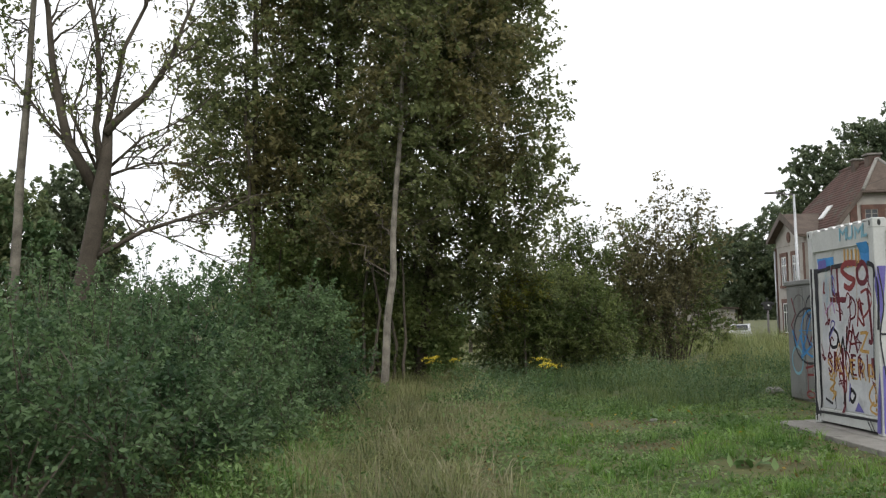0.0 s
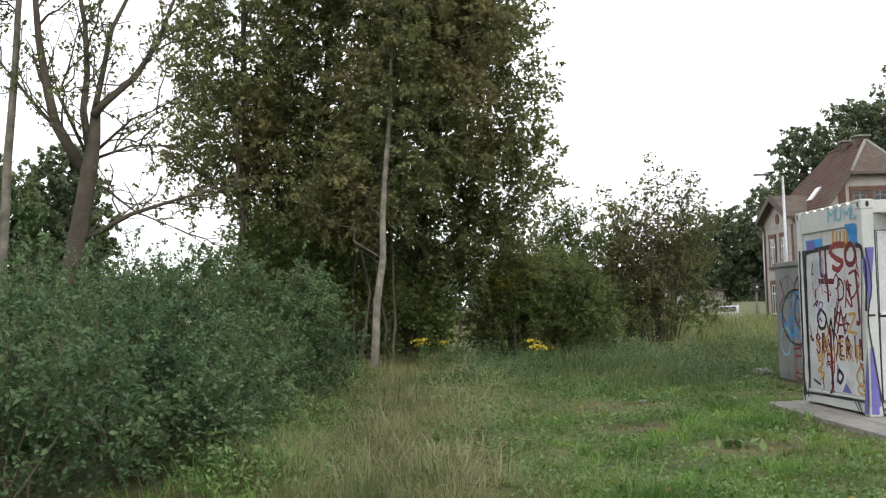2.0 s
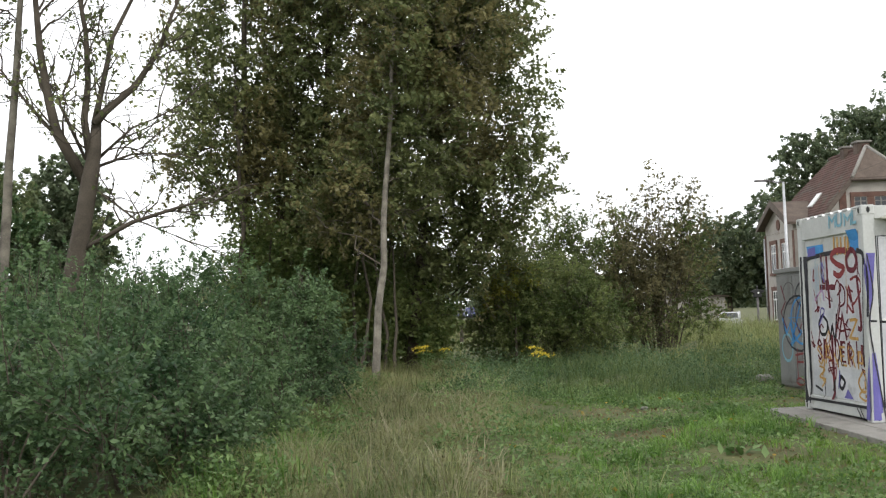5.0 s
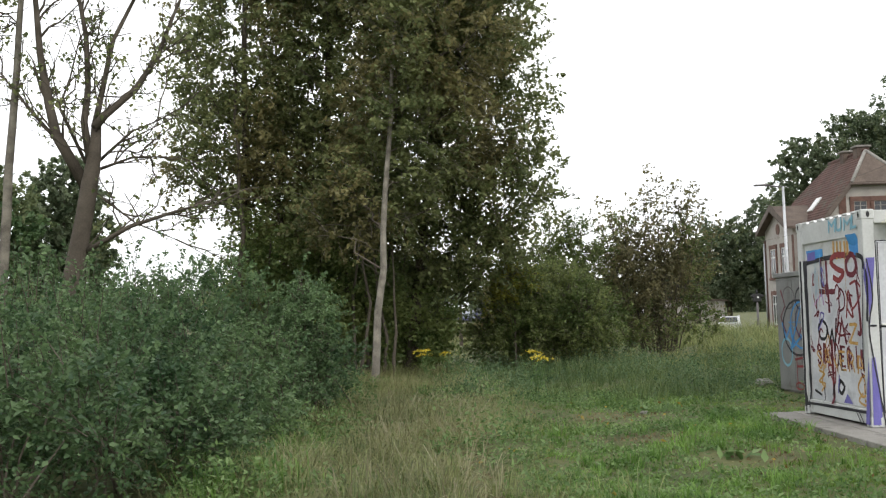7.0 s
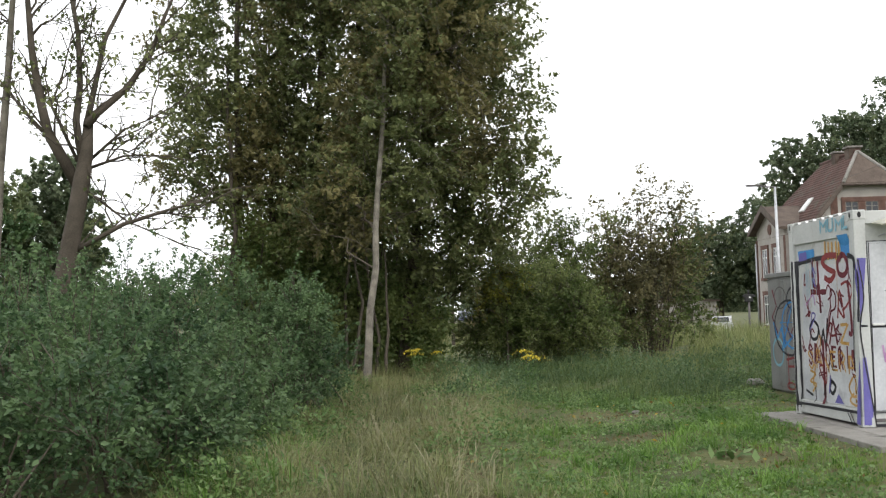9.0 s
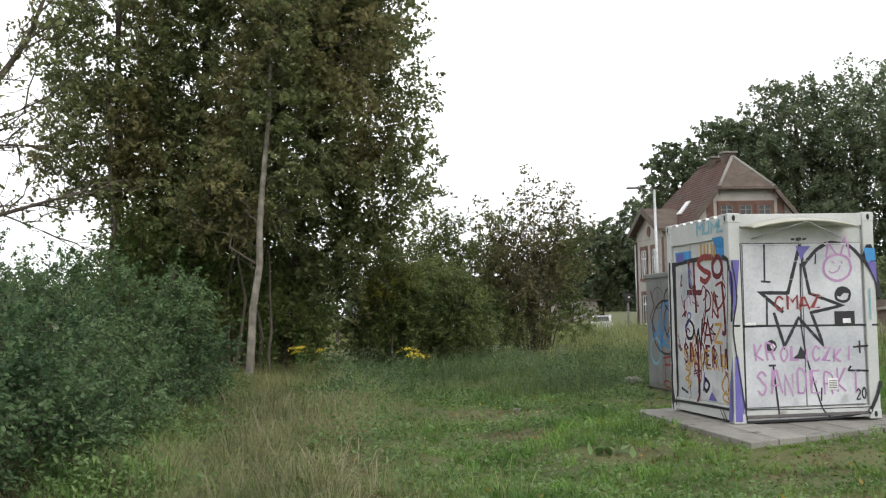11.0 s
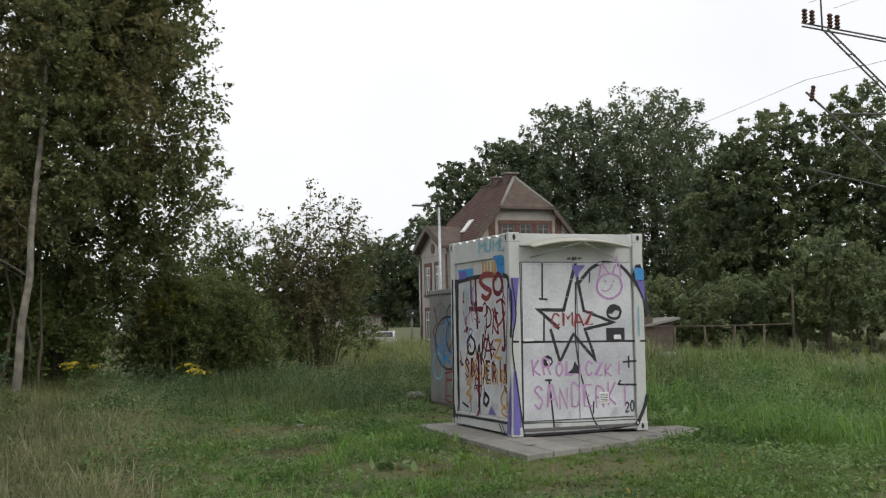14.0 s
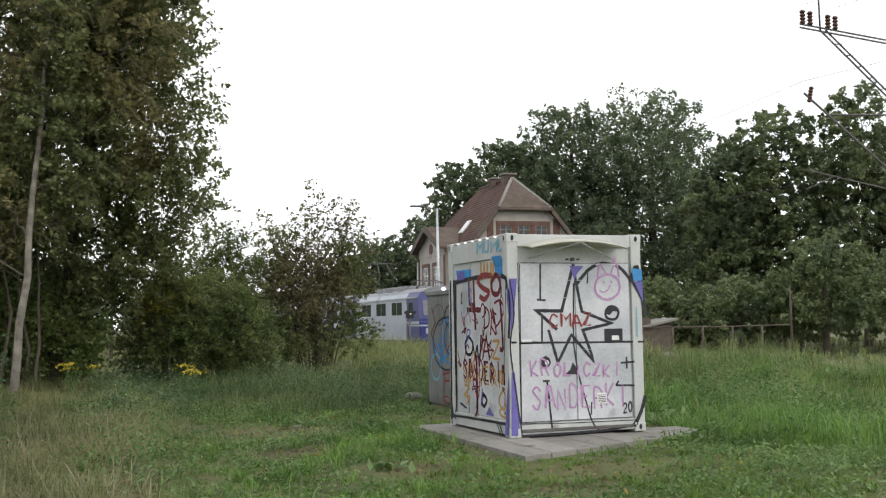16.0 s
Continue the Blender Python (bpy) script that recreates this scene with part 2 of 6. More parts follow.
def leaves(centres, size, rng, droop=0.3, wide=0.62, fold=0.25, parts=1):
    """Leaf blades (six corners, folded along the rib) at the centres, turned at random."""
    n = len(centres)
    az, tilt, roll = rng.uniform(0, 2 * np.pi, n), rng.normal(-droop, 0.55, n), rng.normal(0, 0.7, n)
    d = np.stack([np.cos(az) * np.cos(tilt), np.sin(az) * np.cos(tilt), np.sin(tilt)], 1)
    s = np.cross(d, np.array([0, 0, 1.0])) + 1e-4
    s /= np.linalg.norm(s, axis=1)[:, None]
    u = np.cross(s, d)
    s, u = s * np.cos(roll)[:, None] + u * np.sin(roll)[:, None], u * np.cos(roll)[:, None] - s * np.sin(roll)[:, None]
    k = (size * rng.uniform(0.65, 1.25, n))[:, None]
    w = k * wide / 2
    v = np.stack([centres - d * k * 0.45, centres + d * k * 0.55, centres - d * k * 0.1 + s * w + u * w * fold, centres - d * k * 0.1 - s * w + u * w * fold], 1)
    i = np.arange(n)[:, None] * 4
    f = np.concatenate([i + np.array([0, 2, 1]), i + np.array([0, 1, 3])], 0)
    return v.reshape(-1, 3), f


def raw(name, v, f, material, parent=None, label="", slots=None):
    """A large mesh straight from arrays of corners and triangles."""
    me = bpy.data.meshes.new(name)
    me.vertices.add(len(v))
    me.vertices.foreach_set("co", np.ascontiguousarray(v, np.float32).ravel())
    me.loops.add(f.size)
    me.loops.foreach_set("vertex_index", np.ascontiguousarray(f, np.int32).ravel())
    me.polygons.add(len(f))
    me.polygons.foreach_set("loop_start", np.arange(0, f.size, f.shape[1], dtype=np.int32))
    me.polygons.foreach_set("loop_total", np.full(len(f), f.shape[1], np.int32))
    for m in material if isinstance(material, (list, tuple)) else [material]:
        me.materials.append(m)
    if slots is not None:
        me.polygons.foreach_set("material_index", np.ascontiguousarray(slots, np.int32))
    me.update(calc_edges=True)
    ob = new(name, me)
    if parent:
        ob.parent = parent
    if label:
        ob["label"] = label
    return ob


def clumps(rng, blobs, count, shell=0.55, per=45):
    """Leaf centres in clumps that fill the outer part of soft blobs (x, y, z, rx, ry, rz)."""
    vol = np.array([b[3] * b[4] + b[4] * b[5] + b[3] * b[5] for b in blobs])
    out = []
    for b, share in zip(blobs, vol / vol.sum()):
        n = max(4, int(count * share))
        twigs = max(6, n // per)
        d = rng.normal(0, 1, (twigs, 3))
        d /= np.linalg.norm(d, axis=1)[:, None]
        r = shell + (1.05 - shell) * rng.uniform(0, 1, twigs) ** 0.6
        lump = 1 + 0.16 * np.sin(d[:, 0] * 5 + b[0]) * np.cos(d[:, 2] * 6 + b[1]) + 0.12 * np.sin(d[:, 1] * 9 + d[:, 2] * 7)
        c = np.array(b[:3]) + d * np.array(b[3:]) * (r * lump)[:, None]
        pick = rng.integers(0, twigs, n)
        spread = 0.1 * float(np.mean(b[3:])) + 0.07
        out.append(c[pick] + np.clip(rng.normal(0, 1, (n, 3)), -1.7, 1.7) * np.array([spread, spread, spread * 0.55]))
    return np.concatenate(out)


def sprays(rng, blobs, count, length, per=26, shell=0.35, up=0.2, loose=0.05):
    """Leafy twigs that grow outwards through soft blobs: the leaf centres, and three points along each twig."""
    blobs = np.array(blobs, float)
    area = blobs[:, 3] * blobs[:, 4] + blobs[:, 4] * blobs[:, 5] + blobs[:, 3] * blobs[:, 5]
    n = max(8, count // per)
    b = blobs[rng.choice(len(blobs), n, p=area / area.sum())]
    d = rng.normal(0, 1, (n, 3))
    d /= np.linalg.norm(d, axis=1)[:, None]
    lump = 1 + 0.14 * np.sin(d[:, 0] * 5 + b[:, 0]) * np.cos(d[:, 2] * 6 + b[:, 1])
    p0 = b[:, :3] + d * b[:, 3:] * ((shell + (0.88 - shell) * rng.uniform(0, 1, n) ** 0.6) * lump)[:, None]
    g = d * 0.8 + rng.normal(0, 0.35, (n, 3)) + np.array([0, 0, up])
    g /= np.linalg.norm(g, axis=1)[:, None]
    ln = (length * rng.uniform(0.5, 1.25, n))[:, None]
    p1 = p0 + g * ln * 0.5 + np.array([0, 0, 0.04]) * ln
    p2 = p0 + g * ln + np.array([0, 0, -0.12]) * ln
    k = np.repeat(np.arange(n), per)
    t = rng.uniform(0.1, 1.0, len(k))[:, None] ** 0.8
    c = p0[k] * (1 - t) ** 2 + 2 * p1[k] * t * (1 - t) + p2[k] * t * t
    c = c + np.clip(rng.normal(0, 1, c.shape), -2, 2) * loose * (1.25 - 0.7 * t)
    return c, (p0, p1, p2)


def twig_mesh(rows, r0, r1):
    """Thin three-sided twigs through three points each."""
    n = len(rows[0])
    a = np.arange(3) * 2 * np.pi / 3
    ring = np.stack([np.cos(a), np.sin(a), 0.5 * np.sin(a + 1)], 1)
    v = np.stack([p[:, None, :] + ring[None] * r for p, r in zip(rows, (r0, (r0 + r1) / 2, r1))], 1).reshape(-1, 3)
    i = np.arange(n)[:, None] * 9
    q = [(3 * h + j, 3 * h + (j + 1) % 3, 3 * h + 3 + (j + 1) % 3, 3 * h + 3 + j) for h in range(2) for j in range(3)]
    return v, np.concatenate([i + np.array(x) for x in q], 0)


# ---- the ground ----
def smooth(a, b, x):
    t = np.clip((np.asarray(x, float) - a) / (b - a), 0, 1)
    return t * t * (3 - 2 * t)


def track_x(y):
    return 20.15 - 0.02205 * y


RAIL_Z = -0.32


def height(x, y):
    """Height of the ground: level path, low bank before the railway, trackbed, level land beyond."""
    x, y = np.asarray(x, float), np.asarray(y, float)
    off = x - track_x(y)
    bank = 0.42 * smooth(-13, -6.5, off) * smooth(12, 22, y) * (1 - smooth(-4.6, -2.9, off))
    bed = -0.62 * smooth(-4.6, -2.6, off) * (1 - 0.35 * smooth(3.0, 5.0, off))
    soft = 0.05 * np.sin(x * 0.9 + y * 0.31) * np.cos(y * 0.63 - x * 0.2) + 0.03 * np.sin(x * 2.3) * np.sin(y * 1.9)
    soft = soft * smooth(3, 9, np.hypot(x - 6.5, y - 14))
    far = -0.25 * smooth(60, 140, y)
    soft = soft + 0.055 * (1 - smooth(2.4, 4.5, np.hypot(x - 6.1, y - 13.8)))
    return bank + bed + soft * (np.abs(off) > 3.5) + far * (off < -3)


def ground():
    a = np.concatenate([-np.geomspace(1500, 32, 22), np.arange(-30, 34.1, 0.4), np.geomspace(36, 1500, 22)])
    b = np.concatenate([-np.geomspace(1500, 10, 16), np.arange(-8, 80.1, 0.5), np.geomspace(82, 2500, 40)])
    x, y = np.meshgrid(a, b)
    v = np.stack([x, y, height(x, y)], -1).reshape(-1, 3)
    nx, ny = len(a), len(b)
    i = (np.arange(ny - 1)[:, None] * nx + np.arange(nx - 1)[None]).reshape(-1, 1)
    f = i + np.array([0, 1, nx + 1, nx])
    ob = raw("ground", v, f, M_SOIL)
    ob.data.shade_smooth()
    return tagged(ob, "uneven meadow soil under grass and weeds", "ground", kind="structure")


ground()


# ---- the steel container on its slab ----
W, D, H = 1.94, 2.12, 2.59
BASE = pose(5.13, 13.33, 0.126, 0, 0, 2.57)


def slab():
    ob = thing("concrete_slab", pose(0, 0, 0), "weathered concrete slab pad under the steel container", "concrete pad")
    n = 8
    near = lambda x: 11.58 + (x - 4.62) * 0.475
    for k in range(n):
        lo, hi = 4.62 + 3.2 * k / n + 0.006, 4.62 + 3.2 * (k + 1) / n - 0.006
        back = 15.8 if hi < 7.1 else 14.7 - 1.2 * (hi - 7.1)
        bm = prism([(lo, near(lo)), (hi, near(hi)), (hi - 0.06, back), (lo - 0.06, back)], "z", -0.12, 0.118 + 0.006 * math.sin(k * 2.1))
        bmesh.ops.bevel(bm, geom=bm.edges[:], offset=0.008, segments=1, affect="EDGES")
        part("slab_strip", bm, M_CONCRETE, ob)
    return ob


def container():
    ob = thing("steel_container", BASE, "pale grey steel container covered in graffiti on a concrete slab", "container")
    p = 0.15
    for x, y in ((0, 0), (W - p, 0), (0, D - p), (W - p, D - p)):
        post = part("corner_post", box((x, y, 0.1), (x + p, y + p, H - 0.1), 0.012), M_STEELPAINT, ob)
        for z in (0, H - 0.12):
            cast = part("corner_casting", box((x - 0.006, y - 0.006, z), (x + p + 0.006, y + p + 0.006, z + 0.12), 0.012), M_STEELPAINT, post)
            # flat black discs paint the shade inside the casting's holes; nothing is cut
            for face in ("f", "s"):
                if face == "f" and y > 1 or face == "s" and x > 1:
                    continue
                bm = bmesh.new()
                bmesh.ops.create_circle(bm, cap_ends=True, radius=0.5, segments=14)
                c = Vector((x + p / 2, y - 0.0085, z + 0.06)) if face == "f" else Vector((x - 0.0085, y + p / 2, z + 0.06))
                turn = pose(0, 0, 0, 90, 0, 0) if face == "f" else pose(0, 0, 0, 90, 0, -90)
                bm.transform(Matrix.Translation(c) @ turn @ Matrix.Diagonal((0.045, 0.075, 1, 1)))
                part("casting_hole_shade", bm, M_RUBBER, cast)
    for y in (0, D - 0.1):
        part("top_rail", box((p, y + 0.012, H - 0.17), (W - p, y + 0.1, H - 0.012), 0.008), M_STEELPAINT, ob)
        part("bottom_rail", box((p, y + 0.012, 0.03), (W - p, y + 0.1, 0.17), 0.008), M_STEELPAINT, ob)
    for x in (0, W - 0.1):
        part("top_rail", box((x + 0.012, p, H - 0.3), (x + 0.1, D - p, H - 0.03), 0.008), M_STEELPAINT, ob)
        part("bottom_rail", box((x + 0.012, p, 0.03), (x + 0.1, D - p, 0.2), 0.008), M_STEELPAINT, ob)
        part("side_panel", box((x + 0.045, p - 0.01, 0.19), (x + 0.075, D - p + 0.01, H - 0.29)), M_STEELPAINT, ob)
    part("back_panel", box((p - 0.01, D - 0.08, 0.16), (W - p + 0.01, D - 0.05, H - 0.16)), M_STEELPAINT, ob)
    part("floor_panel", box((0.05, 0.05, 0.06), (W - 0.05, D - 0.05, 0.11)), M_RUSTSTEEL, ob)
    # scalloped roof sheet
    bm = bmesh.new()
    rows = []
    for k in range(57):
        y = 0.13 + (D - 0.26) * k / 56
        z = H - 0.03 + 0.03 * (1 if k % 8 in (2, 3, 4, 5, 6) else 0)
        rows.append([bm.verts.new((x, y, z)) for x in (0.015, W - 0.015)] + [bm.verts.new((x, y, z - 0.02)) for x in (W - 0.015, 0.015)])
    for a, b in zip(rows, rows[1:]):
        for k in range(4):
            bm.faces.new((a[k], a[(k + 1) % 4], b[(k + 1) % 4], b[k]))
    bmesh.ops.recalc_face_normals(bm, faces=bm.faces)
    part("roof_sheet", bm, M_FRAME, ob)
    # front: fixed band above, door leaf in four plates
    part("front_panel", box((p - 0.01, 0.05, 0.16), (W - p + 0.01, 0.08, H - 0.16)), M_STEELPAINT, ob)
    x0, x1, z0, z1, zm = p + 0.01, W - p - 0.03, 0.185, H - 0.38, 1.18
    xm = x0 + (x1 - x0) * 0.5
    door = part("door_leaf", box((x0, 0.028, z0), (x1, 0.052, z1), 0.006), M_RUBBER, ob, "dark door edge")
    for a, b in ((x0, xm), (xm, x1)):
        for c, e in ((z0, zm), (zm, z1)):
            part("door_plate", box((a + 0.006, 0.012, c + 0.006), (b - 0.006, 0.03, e - 0.006), 0.005), M_DOORPAINT, door)
    for k in range(1, 9):
        for a, b in ((x0, xm), (xm, x1)):
            z = z0 + (z1 - z0) * k / 9
            if abs(z - zm) > 0.05:
                part("plate_crease", box((a + 0.012, 0.0095, z - 0.003), (b - 0.012, 0.0125, z + 0.003)), M_DOORPAINT, door)
    part("threshold", box((x0, -0.01, 0.06), (x1, 0.012, 0.1), 0.006), M_RUSTSTEEL, ob)
    part("latch", box((x0 + 0.02, -0.012, zm + 0.02), (x0 + 0.16, 0.014, zm + 0.05), 0.006), M_FRAME, door)
    plate = part("notice_plate", box((x1 - 0.52, 0.002, 0.38), (x1 - 0.38, 0.0125, 0.52), 0.003), M_FRAME, door, "small white notice plate")
    for k in range(5):
        part("notice_line", box((x1 - 0.505, -0.001, 0.4 + k * 0.022), (x1 - 0.395, 0.003, 0.408 + k * 0.022)), M_RUSTSTEEL, plate)
    # curved awning over the door
    aw = part("awning", bmesh.new(), M_AWNING, ob, "bowed yellowish plastic awning")
    bm = bmesh.new()
    grid = []
    for i in range(17):
        s = i / 16
        x = 0.22 + 1.36 * s
        bow = 0.1 * (4 * s * (1 - s)) ** 0.9
        grid.append([(x, 0.0, H - 0.16 + bow), (x, -0.16, H - 0.175 + bow * 0.95), (x, -0.3, H - 0.2 + bow * 0.85)])
    for dz in (0, -0.012):
        vs = [[bm.verts.new((a, b, c + dz)) for a, b, c in g] for g in grid]
        for a, b in zip(vs, vs[1:]):
            for k in range(2):
                f = bm.faces.new((a[k], b[k], b[k + 1], a[k + 1]))
                f.smooth = True
    bm.to_mesh(aw.data)
    bm.free()
    rim = [Vector(g[2]) + Vector((0, -0.003, -0.006)) for g in grid]
    part("awning_rim", tube(rim, 0.012, 6), M_AWNING, aw)
    part("awning_arm", tube([(0.3, 0.0, H - 0.32), (0.9, -0.3, H - 0.13)], 0.01, 6), M_GALV, aw)
    part("awning_arm", tube([(1.5, 0.0, H - 0.32), (0.9, -0.3, H - 0.13)], 0.01, 6), M_GALV, aw)
    for x in (0.86, 0.94, 1.02):
        part("bolt", tube([(x, 0.05, H - 0.33), (x, -0.004, H - 0.33)], 0.022 if x == 0.94 else 0.012, 10), M_RUSTSTEEL, ob)
    return ob


def cabinet():
    ob = thing("grey_cabinet", pose(6.62, 18.8, 0, 0, 0, 2.0), "grey steel equipment cabinet with scrawled graffiti", "cabinet")
    part("body", box((0, 0, 0.04), (1.9, 2.6, 2.13), 0.015), M_GREYBOX, ob)
    part("plinth", box((0.05, 0.05, -0.1), (1.85, 2.55, 0.05)), M_CONCRETE, ob)
    part("cap", box((-0.04, -0.04, 2.13), (1.94, 2.64, 2.22), 0.012), M_GREYBOX, ob)
    for y in (0.1, 0.92, 1.74):
        part("door_panel", box((-0.014, y, 0.12), (0.002, y + 0.78, 2.07), 0.006), M_GREYBOX, ob)
    return ob


slab()
BOX = container()
CABINET = cabinet()


# ---- spray paint on the container ----
GLYPHS = {"K": "06 00;36 02 30", "R": "00 06 26 35 34 23 03;23 30", "O": "16 04 02 10 20 32 34 26 16", "L": "06 00 30", "I": "20 26", "C": "35 26 16 04 02 10 20 31", "Z": "06 36 00 30",
          "S": "35 26 16 05 14 23 32 20 10 01", "A": "00 16 26 40;02 32", "N": "00 06 30 36", "D": "00 06 26 34 32 20 00", "E": "30 00 06 36;03 23", "M": "00 06 23 46 40", "U": "06 01 10 20 31 36", "2": "05 16 26 34 00 30", "0": "16 04 02 10 20 32 34 26 16"}
COATS = [0]


def surface(face, u, v):
    """A spot on the container's front or its long side, just off the steel there."""
    lift = 0.002 + 0.0001 * COATS[0]
    if face == "front":
        d = -0.006 if u < 0.155 or u > W - 0.155 else 0.012 if v > H - 0.17 or v < 0.17 else 0.05 if v > H - 0.38 else 0.012
        return Vector((u, d - lift, v))
    d = -0.006 if u < 0.155 or u > D - 0.155 else 0.012 if v > H - 0.3 or v < 0.2 else 0.045
    return Vector((d - lift, u, v))


def add_ribbon(bm, face, pts, w, curved):
    p = [Vector(q) for q in pts]
    if curved and len(p) > 2:
        out, n = [], len(p)
        for i in range(n - 1):
            a, b, c, d = p[max(i - 1, 0)], p[i], p[i + 1], p[min(i + 2, n - 1)]
            for k in range(5):
                t = k / 5
                out.append(0.5 * (2 * b + (c - a) * t + (2 * a - 5 * b + 4 * c - d) * t * t + (3 * b - a - 3 * c + d) * t ** 3))
        p = out + [p[-1]]
    rows = []
    for i, q in enumerate(p):
        d = (p[min(i + 1, len(p) - 1)] - p[max(i - 1, 0)])
        if d.length < 1e-6:
            continue
        d.normalize()
        k = w / 2 * (1 + 0.12 * math.sin(i * 2.7 + w * 90))
        e = d * w * 0.3 * ((i == len(p) - 1) - (i == 0))
        if 0 < i < len(p) - 1:
            k /= max(0.45, abs((p[i + 1] - q).normalized().dot(d)))
        s = Vector((-d.y, d.x)) * k
        rows.append((bm.verts.new(surface(face, *(q + s + e))), bm.verts.new(surface(face, *(q - s + e)))))
    for a, b in zip(rows, rows[1:]):
        bm.faces.new((a[0], a[1], b[1], b[0]))


def stroke(face, material, w, pts, curved=True):
    bm = bmesh.new()
    COATS[0] += 1
    add_ribbon(bm, face, pts, w, curved)
    return part("graffiti_stroke", bm, material, BOX)


def line(face, material, w, pts):
    bm = bmesh.new()
    COATS[0] += 1
    m = [tuple(Vector(a).lerp(Vector(b), k / 6)) for a, b in zip(pts, pts[1:]) for k in range(6)]
    add_ribbon(bm, face, m + [pts[-1]], w, False)
    return part("graffiti_stroke", bm, material, BOX)


def fill(face, material, w, pts):
    bm = bmesh.new()
    COATS[0] += 1
    n = len(pts)
    c = sum((Vector(q) for q in pts), Vector((0, 0))) / n
    mid = bm.verts.new(surface(face, *c))
    ring = []
    for k in range(n):
        for t in (0, 0.5):
            ring.append(bm.verts.new(surface(face, *Vector(pts[k]).lerp(Vector(pts[(k + 1) % n]), t))))
    for k in range(len(ring)):
        bm.faces.new((mid, ring[k], ring[(k + 1) % len(ring)]))
    return part("graffiti_patch", bm, material, BOX)


def word(face, material, w, text, start, end, top):
    """Hand-sprayed capitals from start to end, as tall as top."""
    o, e, t = Vector(start), Vector(end), Vector(top)
    step, up = (e - o) / len(text), t - o
    COATS[0] += 1
    for k, ch in enumerate(text):
        wob = 0.06 * math.sin(k * 2.3)
        bm = bmesh.new()
        for run in GLYPHS[ch].split(";"):
            pts = [o + step * (k + 0.08 + int(q[0]) * 0.2) + up * (int(q[1]) / 6 * (1 + wob) + wob) for q in run.split()]
            add_ribbon(bm, face, [tuple(q) for q in pts], w, ch in "OSCDRU20")
        part("graffiti_letter", bm, material, BOX)


stroke("front", M_BLACK, 0.035, [(0.18, 2.2), (0.47, 2.2), (0.94, 2.2)])
stroke("front", M_BLACK, 0.045, [(0.98, 1.93), (1.07, 2.03), (1.19, 2.14), (1.38, 2.21), (1.61, 2.16), (1.78, 1.99), (1.89, 1.83), (1.96, 1.68)])
line("front", M_BLACK, 0.045, [(0.94, 2.18), (0.76, 1.59)])
line("front", M_BLACK, 0.045, [(0.76, 1.59), (0.4, 1.6), (0.68, 1.36)])
line("front", M_BLACK, 0.04, [(0.57, 1.34), (0.69, 0.93), (0.89, 1.28), (1.21, 0.93), (1.06, 1.34), (1.48, 1.42), (1.05, 1.58), (0.94, 2.16)])
line("front", M_BLACK, 0.02, [(0.94, 1.95), (0.92, 1.19)])
line("front", M_BLACK, 0.025, [(0.47, 2.19), (0.46, 1.74)])
line("front", M_BLACK, 0.025, [(0.42, 1.74), (0.53, 1.73)])
line("front", M_BLACK, 0.025, [(0.48, 1.54), (0.47, 1.19)])
line("front", M_BLACK, 0.025, [(0.04, 1.2), (0.98, 1.18), (1.94, 1.17)])
line("front", M_BLACK, 0.012, [(0.18, 2.19), (0.16, 0.17), (0.95, 0.15), (1.79, 0.15)])
stroke("front", M_BLACK, 0.03, [(0.18, 0.02), (1.22, 0.03), (1.59, 0.06), (1.81, 0.1)])
line("front", M_BLACK, 0.025, [(0.53, 0.7), (0.59, 0.06)])
line("front", M_BLACK, 0.025, [(0.48, 0.7), (0.56, 0.7)])
stroke("front", M_BLACK, 0.02, [(0.92, 1.17), (0.97, 0.82), (1.07, 0.45), (1.16, 0.16), (1.26, 0.04)])
line("front", M_BLACK, 0.025, [(1.69, 0.97), (1.69, 0.83)])
line("front", M_BLACK, 0.025, [(1.61, 0.9), (1.79, 0.91)])
line("front", M_BLACK, 0.025, [(1.56, 0.66), (1.52, 0.61), (1.78, 0.6)])
stroke("front", M_BLACK, 0.06, [(1.78, 1.99), (1.87, 2.16), (1.93, 1.83), (1.98, 1.53)])
stroke("front", M_BLACK, 0.05, [(1.78, 0.08), (1.89, 0.29), (1.94, 0.45)])
line("front", M_BLACK, 0.02, [(1.16, 0.4), (1.15, 0.25)])
line("front", M_BLACK, 0.02, [(1.15, 2.07), (1.14, 1.95)])
stroke("front", M_BLACK, 0.035, [(1.59, 1.56), (1.56, 1.49), (1.49, 1.47), (1.41, 1.5), (1.4, 1.57), (1.44, 1.63), (1.51, 1.64), (1.57, 1.61), (1.59, 1.56)])
fill("front", M_BLACK, 0, [(1.41, 1.54), (1.43, 1.62), (1.52, 1.64), (1.59, 1.57), (1.51, 1.58), (1.46, 1.53)])
fill("front", M_BLACK, 0, [(1.37, 1.35), (1.64, 1.35), (1.64, 1.19), (1.37, 1.18)])
fill("front", M_FRAME, 0, [(1.48, 1.26), (1.58, 1.26), (1.59, 1.2), (1.48, 1.2)])
fill("front", M_BLACK, 0, [(0.44, 0.94), (0.47, 1.0), (0.52, 1.02), (0.57, 0.99), (0.59, 0.93), (0.56, 0.88), (0.51, 0.86), (0.46, 0.89)])
fill("front", M_FRAME, 0, [(0.5, 0.94), (0.54, 0.97), (0.57, 0.93), (0.53, 0.89)])
fill("front", M_BLACK, 0, [(0.79, 0.78), (0.86, 0.83), (0.9, 0.93), (0.95, 0.86), (0.96, 0.77)])
fill("front", M_VIOLET, 0, [(0.89, 2.17), (1.09, 2.17), (1.01, 2.09), (0.95, 1.99)])
